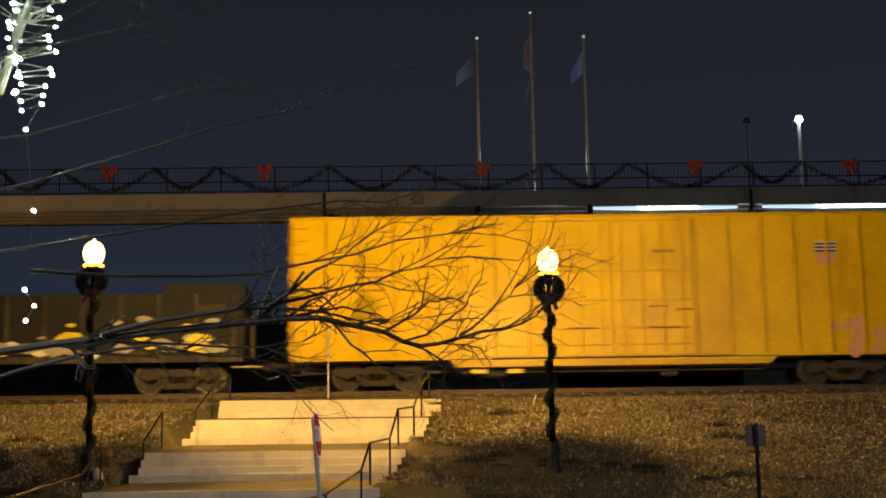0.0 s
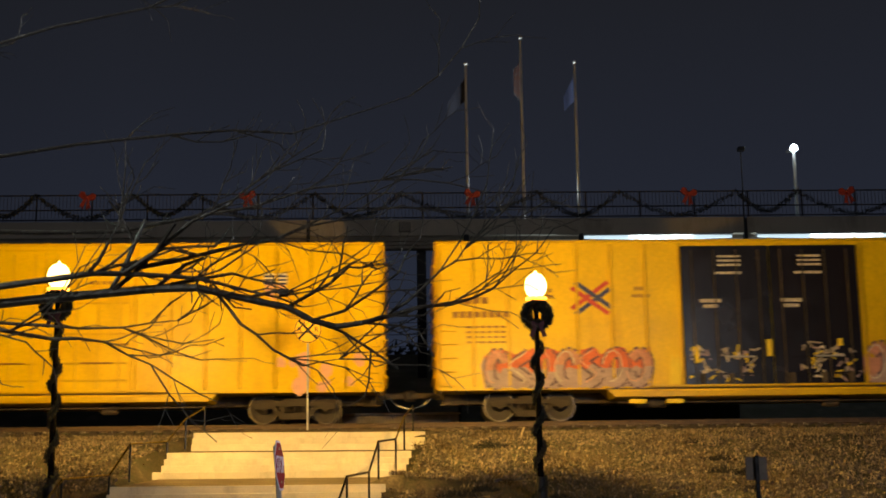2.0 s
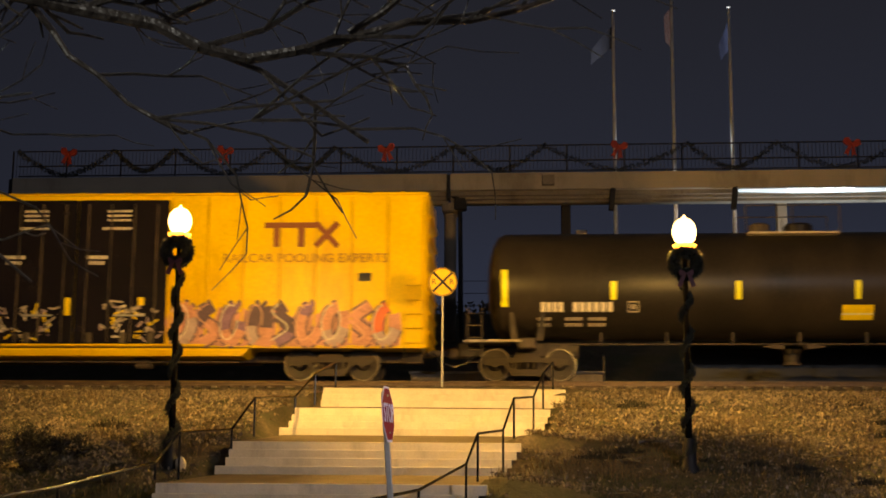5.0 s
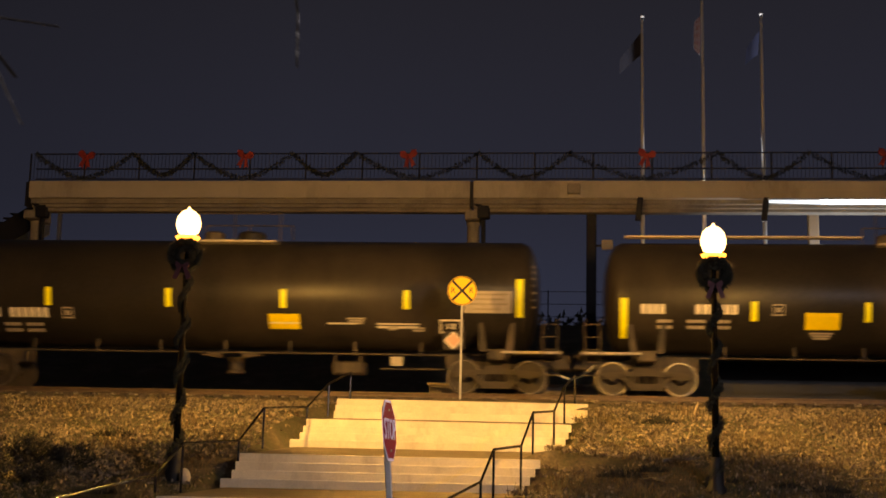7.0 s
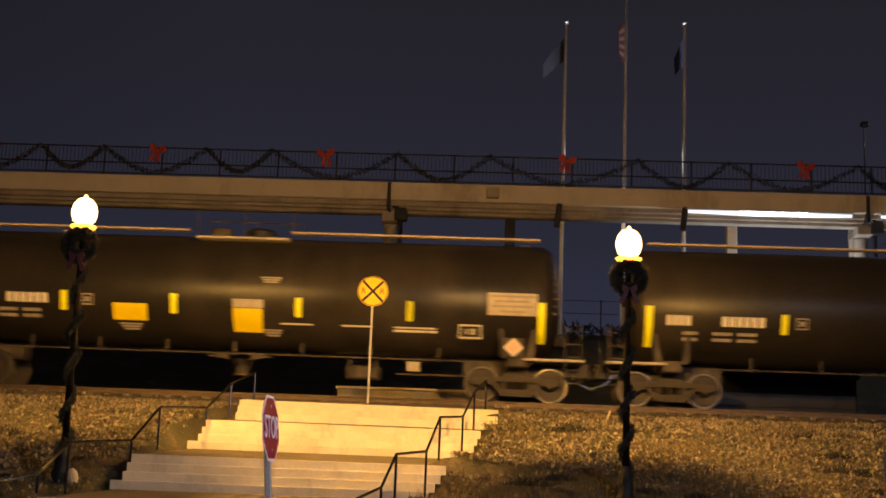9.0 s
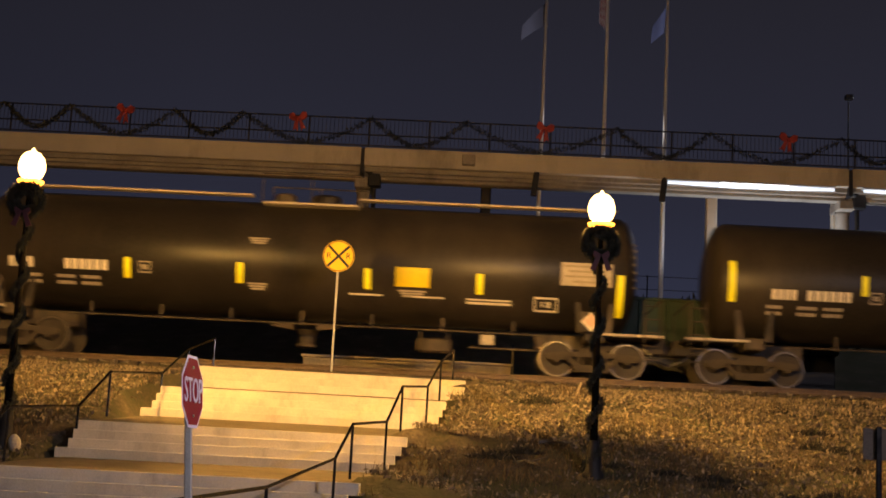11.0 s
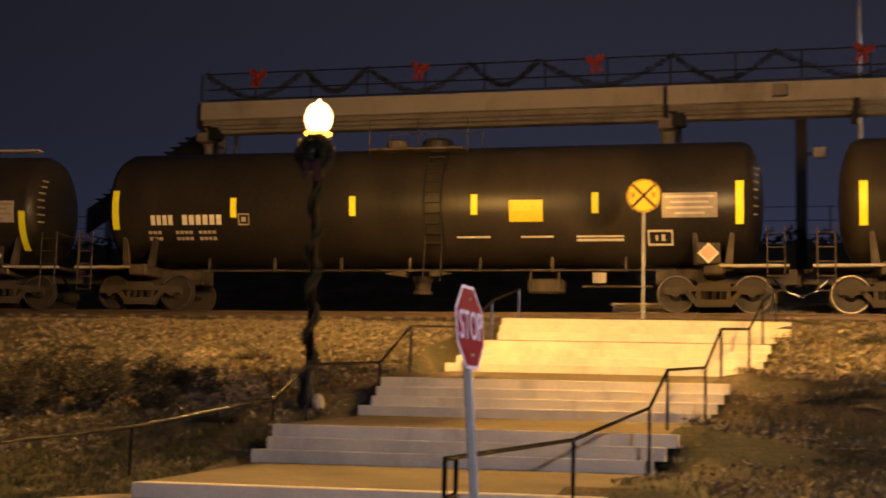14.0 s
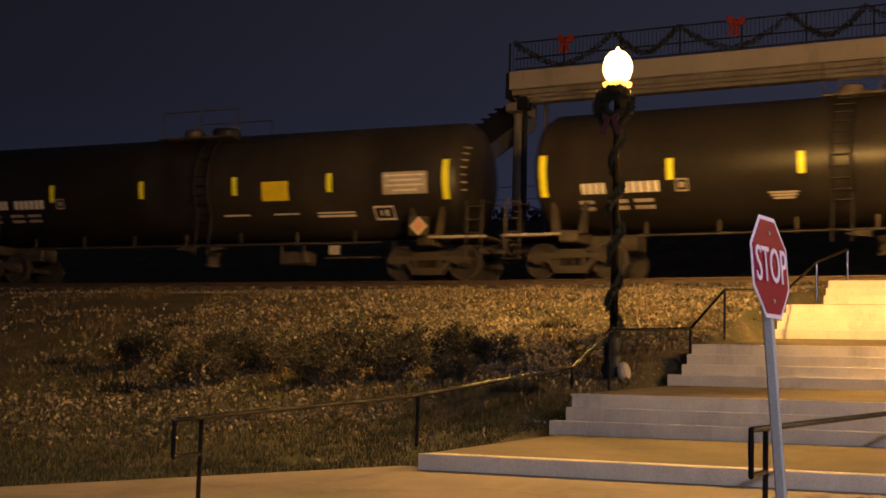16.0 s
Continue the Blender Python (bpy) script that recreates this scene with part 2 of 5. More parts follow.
def rod(bm, a, b, r, r2=None, seg=10):
    a, b = Vector(a), Vector(b)
    d = b - a
    m = Matrix.Translation((a + b) / 2) @ d.to_track_quat("Z", "Y").to_matrix().to_4x4()
    bmesh.ops.create_cone(bm, cap_ends=True, segments=seg, radius1=r, radius2=r if r2 is None else r2, depth=d.length, matrix=m)
    return bm


def turned(bm, profile, seg=20, m=None):
    """A turned body round z from (radius, height) pairs."""
    m = m or Matrix()
    rings = []
    for r, z in profile:
        rings.append([bm.verts.new(m @ Vector((r * math.cos(2 * math.pi * i / seg), r * math.sin(2 * math.pi * i / seg), z))) for i in range(seg)])
    for a, b in zip(rings, rings[1:]):
        for i in range(seg):
            bm.faces.new((a[i], a[(i + 1) % seg], b[(i + 1) % seg], b[i]))
    bm.faces.new(rings[0][::-1])
    bm.faces.new(rings[-1])
    return bm


def plate(bm, pts, depth, m=None):
    """A flat plate from an outline in x, z, with its face towards -y and its back at +depth."""
    m = m or Matrix()
    f = [bm.verts.new(m @ Vector((x, 0, z))) for x, z in pts]
    k = [bm.verts.new(m @ Vector((x, depth, z))) for x, z in pts]
    bm.faces.new(f)
    bm.faces.new(k[::-1])
    n = len(pts)
    for i in range(n):
        bm.faces.new((f[i], k[i], k[(i + 1) % n], f[(i + 1) % n]))
    bmesh.ops.recalc_face_normals(bm, faces=bm.faces[:])
    return bm


def B():
    return bmesh.new()


def lettering(name, text, height, m, material, parent, label=""):
    """Words as thin raised letters, upright, facing -y, centred on m."""
    cu = bpy.data.curves.new(name, "FONT")
    cu.body, cu.size, cu.align_x, cu.align_y, cu.extrude = text, height * 1.38, "CENTER", "CENTER", 0.003
    cu.resolution_u = 3
    tmp = new(name + "_curve", cu)
    bpy.context.view_layer.update()
    me = bpy.data.meshes.new_from_object(tmp.evaluated_get(bpy.context.evaluated_depsgraph_get()))
    bpy.data.objects.remove(tmp)
    bpy.data.curves.remove(cu)
    me.transform(m @ pose(0, 0, 0, 90, 0, 0))
    me.materials.clear()
    me.materials.append(M[material])
    ob = new(name, me)
    ob.parent = parent
    if label:
        tagged(ob, label)
    return ob

# ---- the plan: x along the track, y away from the street, z up; z = 0 at the head of the steps ----
TRACK_Y, RAIL_Z = 4.4, 0.40
# the stairs run askew: their axis drifts to -x on the way down, and the nosings slant the other way
LEAN, SLANT = 0.143, 0.10


def stair_uv(x, y):
    """Across and along the skewed stairs."""
    u = x - 0.03 - LEAN * y
    return u, y - SLANT * u


def bend(x):
    """How far the track has curved towards the street at x."""
    k = min(40.0, max(0.0, -5.0 - x))
    return k * k / 460 + max(0.0, -45.0 - x) * 0.174


def track_y(x):
    return TRACK_Y - bend(x)


PROFILE = [(-400, -4.2), (-30, -3.95), (-17.2, -3.72), (-13.0, -3.42), (-9.5, -2.85), (-6.8, -2.12), (-4.0, -1.25), (-1.5, -0.44), (0.3, -0.16), (2.0, -0.03), (7.5, 0.1), (12, 0.2), (24.5, 5.0), (60, 5.3), (900, 6.0)]


def rise(y):
    for (a, p), (b, q) in zip(PROFILE, PROFILE[1:]):
        if y <= b:
            k = (y - a) / (b - a)
            return p + (q - p) * k
    return PROFILE[-1][1]


def ground_z(x, y):
    z = rise(y + bend(x) * max(0.0, min(1.0, (y + 17) / 10)) * max(0.0, min(1.0, (14 - y) / 6)))
    if -16 < y < 1.2:
        z += 0.10 * noise.noise((x * 0.45, y * 0.45, 3.0)) + 0.05 * noise.noise((x * 1.7, y * 1.7, 8.0))
    u, v = stair_uv(x, y)
    if -14.2 < v < 0.4 and -3.55 < u < 3.25:
        if -3.4 < u < 2.3:
            z = min(z, stair_z(v - 0.5) - 0.3)
        elif u < 0:
            z = min(z, stair_z(v) - 0.02)
        else:
            z = stair_z(v - 0.3) - 0.08 if u < 2.9 else stair_z(v - 0.1) - 0.01
    elif -14.2 < v < 0.4 and 3.25 <= u < 5.7:
        k = (u - 3.25) / 2.45
        z = max(z, (1 - k) * (stair_z(v) - 0.06) + k * z)
    elif v < -13 and -17.4 < y and -4.2 < u < 4.4:
        z -= 0.06
    return z


# flights: the middle of the top nosing (y), its height, the height of the foot, how many steps, the going, ends of the top and of the foot nosing (x)
FLIGHTS = [
    (-0.10, -0.055, -0.56, 3, 0.26, (-3.05, 3.09), (-3.02, 3.07)),
    (-2.02, -0.66, -1.325, 4, 0.21, (-3.40, 2.70), (-3.49, 2.50)),
    (-5.80, -1.565, -2.255, 4, 0.20, (-4.00, 2.09), (-4.06, 1.80)),
    (-9.75, -2.43, -2.995, 3, 0.21, (-4.46, 1.56), (-4.47, 1.25)),
    (-13.55, -3.175, -3.36, 1, 0.26, (-4.80, 1.04), (-4.80, 1.04)),
]


def stair_z(v):
    z = 0.0
    for top, h, low, n, going, _, _ in FLIGHTS:
        for i in range(n):
            if v < top - i * going:
                z = h - (i + 1) * (h - low) / n
    return z


def ground():
    xs = [-900, -300, -120, -70, -50] + [-40 + 0.5 * i for i in range(0, 141)] + [40, 60, 100, 300, 900]
    ys = [-400, -120, -60, -45, -34, -30, -28, -24, -21, -19] + [-17.4 + 0.3 * i for i in range(0, 66)] + [3.2, 5, 7.5, 9, 12, 16, 20, 26, 40, 60, 150, 400, 900]
    verts = [(x, y, ground_z(x, y)) for y in ys for x in xs]
    n = len(xs)
    faces = [(j * n + i, j * n + i + 1, (j + 1) * n + i + 1, (j + 1) * n + i) for j in range(len(ys) - 1) for i in range(n - 1)]
    tagged(raw("ground", verts, faces, "soil", smooth=True), "dark soil bank with patchy grass falling from the track", "ground", kind="structure")


def road_and_path():
    ys = [-60 + 1.5 * i for i in range(0, 28)]
    verts, faces = [], []
    for y in ys:
        for x in (-120, -40, 0, 40, 120):
            verts.append((x, y, rise(y) + 0.05))
    for j in range(len(ys) - 1):
        for i in range(4):
            faces.append((j * 5 + i, j * 5 + i + 1, j * 5 + i + 6, j * 5 + i + 5))
    tagged(raw("road", verts, faces, "asphalt"), "worn dark asphalt street below the steps", "road", kind="structure")
    bm = B()
    box(bm, (0, -19.3, -3.70), (120, 0.18, 0.16), 0.02)
    tagged(part("kerb", bm, "path"), "pale concrete kerb along the street", "kerb", kind="structure")
    bm = B()
    pts = [(-120, -19.2), (120, -19.2), (120, -17.3), (3.4, -17.3), (1.15, -13.1), (-5.15, -13.6), (-8.2, -17.3), (-120, -17.3)]
    top = [bm.verts.new((x, y, -3.345 if y > -15 else -3.60)) for x, y in pts]
    low = [bm.verts.new((x, y, -4.1)) for x, y in pts]
    bm.faces.new(top)
    for i in range(len(pts)):
        k = (i + 1) % len(pts)
        bm.faces.new((top[i], low[i], low[k], top[k]))
    bmesh.ops.recalc_face_normals(bm, faces=bm.faces[:])
    tagged(part("pavement", bm, "path"), "tan concrete pavement widening at the foot of the steps", "pavement", kind="structure")


def slab(corners, thick, bevel=0.0):
    """A slab under four corners (x, y, z), seen from above."""
    bm = B()
    top = [bm.verts.new(c) for c in corners]
    low = [bm.verts.new((c[0], c[1], c[2] - thick)) for c in corners]
    n = len(corners)
    bm.faces.new(top)
    bm.faces.new(low[::-1])
    for k in range(n):
        bm.faces.new((top[k], low[k], low[(k + 1) % n], top[(k + 1) % n]))
    bmesh.ops.recalc_face_normals(bm, faces=bm.faces[:])
    if bevel:
        bmesh.ops.bevel(bm, geom=[e for e in bm.edges if e.verts[0] in top and e.verts[1] in top], offset=bevel, segments=2, affect="EDGES", profile=0.5)
    return bm


def staircase():
    st = thing("staircase", pose(0, 0, 0), "wide flights of pale concrete steps climbing the bank", "stairs", kind="structure")
    for f, (top, h, low, n, going, (tl, tr), (bl, br)) in enumerate(FLIGHTS):
        r = (h - low) / n
        for i in range(n):
            k = i / max(1, n - 1)
            xl, xr = tl + (bl - tl) * k - (0.15 if i == n - 1 and 0 < f < 4 else 0), tr + (br - tr) * k
            y, z, xm = top - i * going, h - i * r, (tl + tr + (bl + br - tl - tr) * k) / 2
            depth = going + 0.05 if i else 0.45
            y0, y1 = y + SLANT * (xl - xm), y + SLANT * (xr - xm)
            part("step", slab(((xl, y0, z), (xr, y1, z), (xr, y1 + depth, z), (xl, y0 + depth, z)), r + 0.01, 0.012), "step", st)
        if f + 1 < len(FLIGHTS):
            top2, h2, (ql, qr) = FLIGHTS[f + 1][0], FLIGHTS[f + 1][1], FLIGHTS[f + 1][5]
            a, b, hw = top - (n - 1) * going + 0.04, top2 + 0.42, (br - bl) / 2
            part("landing", slab(((ql, b - SLANT * 3, h2 + 0.004), (qr, b + SLANT * 3, h2 + 0.004), (br, a + SLANT * hw, low), (bl, a - SLANT * hw, low)), 0.2), "landing", st, "stained tan concrete landing")
    part("landing", slab(((-3.0, 0.0, -0.06), (3.05, 0.6, -0.06), (4.3, 1.5, 0.09), (3.9, 2.3, 0.15), (-3.2, 2.3, 0.15)), 0.3), "landing", st, "tan concrete landing at the track")


def handrail(points, loop_end):
    """A pipe rail through (x, y, height of rail, has post, foot height)."""
    hr = thing("handrail", pose(0, 0, 0), "black painted pipe handrail on slim posts beside the steps", "handrail", "handrails of the steps")
    for (a, b) in zip(points, points[1:]):
        bm = rod(B(), a[:3], b[:3], 0.026, seg=8)
        bmesh.ops.create_icosphere(bm, subdivisions=1, radius=0.026, matrix=Matrix.Translation(b[:3]))
        part("rail", bm, "black", hr)
    for u, v, z, post, foot in points:
        if post:
            part("post", rod(B(), (u, v, foot), (u, v, z), 0.024, seg=8), "black", hr)
    u, v, z, _, foot = points[-1]
    a = loop_end
    bm = B()
    rod(bm, (u, v, z), (u, v, z - 0.36), 0.024, seg=8)
    rod(bm, (u, v, z - 0.36), (u, v + a, z - 0.34), 0.024, seg=8)
    part("end_loop", bm, "black", hr)
    rail_u, rail_v = u, v + a
    part("post", rod(B(), (rail_u, rail_v, foot), (rail_u, rail_v, z + 0.02), 0.024, seg=8), "black", hr)


def rails_of_steps():
    bends = [(0.95, 0.70), (-0.75, 0.28), (-2.25, -0.39), (-4.95, -0.58), (-6.25, -1.32), (-8.9, -1.48), (-9.95, -2.06), (-13.5, -2.50)]
    for u in (2.60, -3.12):
        pts = [(u + 0.03 + LEAN * y, y, z, 1, stair_z(stair_uv(u + 0.03 + LEAN * y, y)[1]) - 0.12) for y, z in bends]
        pts.append((u + 0.03 - LEAN * 17.37, -17.37, -2.66 if u > 0 else -2.79, 0, -3.75))
        handrail(pts, 0.42)


TRACK_XS = [-90] + [-60 + 2.5 * i for i in range(23)] + [20, 150]


def track():
    tr = thing("railway_track", pose(0, 0, 0), "rusty railway rails on tarred sleepers in ballast", "railway track", kind="structure")
    section = [(-0.07, 0), (0.07, 0), (0.07, 0.015), (0.012, 0.04), (0.012, 0.12), (0.036, 0.135), (0.036, 0.17), (-0.036, 0.17), (-0.036, 0.135), (-0.012, 0.12), (-0.012, 0.04), (-0.07, 0.015)]
    for s in (-0.7535, 0.7535):
        bm = B()
        rows = [[bm.verts.new((x, track_y(x) + s + y, RAIL_Z - 0.17 + z)) for y, z in section] for x in TRACK_XS]
        for a, b in zip(rows, rows[1:]):
            for i in range(12):
                k = (i + 1) % 12
                bm.faces.new((a[i], a[k], b[k], b[i]))
        bmesh.ops.recalc_face_normals(bm, faces=bm.faces[:])
        part("rail", bm, "rail", tr)
    bm = box(B(), (0, 0, 0), (0.23, 2.6, 0.18), 0.012)
    first = part("sleeper", bm, "tie", tr)
    first.location = (-60, track_y(-60), RAIL_Z - 0.262)
    for i in range(1, 230):
        o = new("sleeper", first.data)
        o.parent = tr
        x = -60 + 0.53 * i
        o.location = (x, track_y(x) + 0.04 * math.sin(i * 2.3), RAIL_Z - 0.262)
        o.rotation_euler = (0, 0, math.atan((track_y(x + 1) - track_y(x - 1)) / 2))
    # ballast: broken stones in a heaped bed
    rng = random.Random(5)
    verts, faces = [], []
    for i in range(26000):
        x = rng.uniform(-42, 34)
        e = rng.uniform(-3.0, 2.4)
        y = track_y(x) + e
        z = RAIL_Z - 0.20 - (0.12 + (-e - 1.27) * 0.13 if e < -1.27 else 0)
        if abs(e) < 1.3 and ((x + 60.26) % 0.53) < 0.25:
            continue
        s = rng.uniform(0.03, 0.065)
        q = Euler((rng.uniform(0, 6), rng.uniform(0, 6), rng.uniform(0, 6))).to_matrix()
        k = len(verts)
        for c in ((1, 0, -.7), (-.5, .8, -.7), (-.5, -.8, -.7), (0.1, 0.1, 0.9), (0.7, 0.8, 0.3)):
            d = q @ Vector(c) * s
            verts.append((x + d.x, y + d.y, z + d.z))
        faces += [(k, k + 1, k + 3), (k + 1, k + 2, k + 3), (k + 2, k, k + 3), (k, k + 2, k + 1), (k, k + 4, k + 3), (k + 1, k + 3, k + 4), (k, k + 1, k + 4)]
    tagged(raw("ballast_stones", verts, faces, "ballast", tr), kind="stuff")
    bm = B()
    prof = [(-3.6, -0.35), (-2.9, -0.08), (-1.3, RAIL_Z - 0.34), (-1.2, RAIL_Z - 0.22), (1.5, RAIL_Z - 0.22), (2.6, 0.1), (3.2, -0.3)]
    rows = [[bm.verts.new((x, track_y(x) + y, z)) for y, z in prof] for x in TRACK_XS]
    for a, b in zip(rows, rows[1:]):
        for i in range(6):
            bm.faces.new((a[i], a[i + 1], b[i + 1], b[i]))
    part("ballast_bed", bm, "soil", tr)


# ---- lamps and signs ----


def fuzz(rng, path, r, count, size, bm_verts, bm_faces):
    """Needles round a path: thin leaves that stand out of a garland."""
    for i in range(count):
        t = rng.random() * (len(path) - 1)
        k = int(t)
        c = path[k].lerp(path[k + 1], t - k)
        d = Vector((rng.gauss(0, 1), rng.gauss(0, 1), rng.gauss(0, 1))).normalized()
        e = d.orthogonal().normalized() * size * 0.28
        p = c + d * r * rng.uniform(0.3, 1.0)
        q = p + d * size
        n = len(bm_verts)
        bm_verts += [tuple(p - e), tuple(p + e), tuple(q)]
        bm_faces.append((n, n + 1, n + 2))


def lamp_post(x, y, base, globe, seed):
    rng = random.Random(seed)
    h = globe - base
    lp = thing("street_lamp", pose(x, y, base), "black iron lamp, lit amber globe, post wound in fir garland", "street lamp", "lamps beside the steps")
    part("base", turned(B(), [(0.2, -0.25), (0.2, 0.12), (0.15, 0.2), (0.14, 0.5), (0.11, 0.6), (0.085, 0.7), (0.07, 0.72)]), "fence", lp, smooth=True)
    part("post", turned(B(), [(0.07, 0.7), (0.052, h - 0.55), (0.09, h - 0.5), (0.06, h - 0.42), (0.13, h - 0.36), (0.14, h - 0.31)]), "black", lp, smooth=True)
    part("collar", turned(B(), [(0.14, h - 0.31), (0.23, h - 0.28), (0.25, h - 0.24), (0.15, h - 0.2)]), "collar", lp, "glowing rim under the globe", smooth=True)
    part("globe", turned(B(), [(0.14, h - 0.2), (0.21, h - 0.14), (0.25, h - 0.02), (0.25, h + 0.08), (0.215, h + 0.2), (0.14, h + 0.29), (0.05, h + 0.33), (0.015, h + 0.39)]), "frosted", lp, "glowing amber acorn globe", smooth=True).visible_shadow = False
    bm = B()
    bmesh.ops.create_icosphere(bm, subdivisions=2, radius=0.085, matrix=Matrix.Translation((0, 0, h + 0.10)))
    part("bulb", bm, "bulb", lp, "dazzling bulb inside the globe", smooth=True)
    # garland winding up the post
    path = []
    for i in range(90):
        k = i / 89
        z = 0.12 + k * (h - 1.07)
        a = k * 5.2 * 2 * math.pi + seed
        r = 0.085 + 0.02 * math.sin(i * 0.9) + 0.09 * max(0.0, 1 - z / 0.6)
        path.append(Vector((r * math.cos(a), r * math.sin(a), z)))
    v, f = [], []
    fuzz(rng, path, 0.058, 4200, 0.065, v, f)
    raw("garland", v, f, "garland", lp)
    # wreath
    ring = [Vector((0.24 * math.cos(a * 0.2618), -0.15, h - 0.64 + 0.24 * math.sin(a * 0.2618))) for a in range(25)]
    v, f = [], []
    fuzz(rng, ring, 0.11, 3400, 0.08, v, f)
    raw("wreath", v, f, "garland", lp)
    bm = B()
    for s in (-1, 1):
        plate(bm, [(0, 0), (s * 0.13, 0.07), (s * 0.15, 0), (s * 0.12, -0.06)], 0.05, pose(0, -0.3, h - 0.86))
        plate(bm, [(0, 0), (s * 0.08, -0.02), (s * 0.2, -0.27), (s * 0.1, -0.3)], 0.03, pose(0, -0.3, h - 0.86))
    part("ribbon", bm, "darkbow", lp, "dull dark ribbon")
    return lp


def ring_pts(r, n, turn=0.0):
    return [(r * math.cos(2 * math.pi * (i + turn) / n), r * math.sin(2 * math.pi * (i + turn) / n)) for i in range(n)]


def crossing_sign():
    s = thing("crossing_sign", pose(-0.15, 1.15, 0.06, 0, 0, 3), "round yellow crossing sign with black cross on steel post", "road sign")
    part("post", box(B(), (0, 0.03, 1.45), (0.055, 0.03, 2.9), 0.006), "steel", s)
    part("panel", plate(B(), ring_pts(0.385, 40), 0.006, pose(0, 0, 2.81)), "signyellow", s)
    bm = B()
    for i in range(40):
        a, b = 2 * math.pi * i / 40, 2 * math.pi * (i + 1) / 40
        plate(bm, [(0.372 * math.cos(a), 0.372 * math.sin(a)), (0.372 * math.cos(b), 0.372 * math.sin(b)), (0.352 * math.cos(b), 0.352 * math.sin(b)), (0.352 * math.cos(a), 0.352 * math.sin(a))], 0.003, pose(0, -0.005, 2.81))
    part("border", bm, "signblack", s)
    bm = B()
    for k in (1, -1):
        box(bm, (0, -0.0045 - 0.001 * k, 2.81), (0.70, 0.004, 0.062), rot=Matrix.Rotation(radians(45 * k), 4, "Y"))
    part("cross", bm, "signblack", s)
    for k in (-1, 1):
        lettering("letter", "R", 0.15, pose(k * 0.235, -0.006, 2.81), "signblack", s)


def stop_sign():
    m = pose(1.14, -20.08, -3.72, 0, -4.5, 0)
    s = thing("stop_sign", m, "red octagonal stop sign on a leaning steel post", "road sign")
    face = pose(0, 0, 0, 0, 0, 85)
    part("post", box(B(), (0, 0, 1.05), (0.06, 0.045, 2.55), 0.008), "steel", s)
    o = pose(0.035, 0, 2.08) @ face
    part("border", plate(B(), ring_pts(0.325, 8, 0.5), 0.004, o), "signwhite", s, "white reflective rim")
    part("panel", plate(B(), ring_pts(0.298, 8, 0.5), 0.003, o @ pose(0, -0.004, 0)), "signred", s)
    lettering("word", "STOP", 0.215, o @ pose(0, -0.008, 0) @ Matrix.Diagonal((0.72, 1, 1, 1)), "signwhite", s, "white capital letters")
    for z in (0.2, -0.2):
        part("bolt", rod(B(), o @ Vector((0, -0.012, z)), o @ Vector((0, 0.06, z)), 0.012, seg=6), "steel", s)


def marker_post():
    s = thing("sign_post", pose(8.02, -15.5, -3.75), "dark steel post with a small grey sign seen from behind", "sign post")
    part("post", box(B(), (0, 0, 1.15), (0.06, 0.05, 2.36), 0.006), "black", s)
    part("panel", box(B(), (0, 0.035, 2.13), (0.34, 0.006, 0.36), 0.002), "truck", s, "dull grey brown panel")


# ---- the footbridge behind the track ----
BY, BZ = 18.70, 9.725
JOINTS = [-19.54, -1.39, 16.91, 35.2, 53.5]


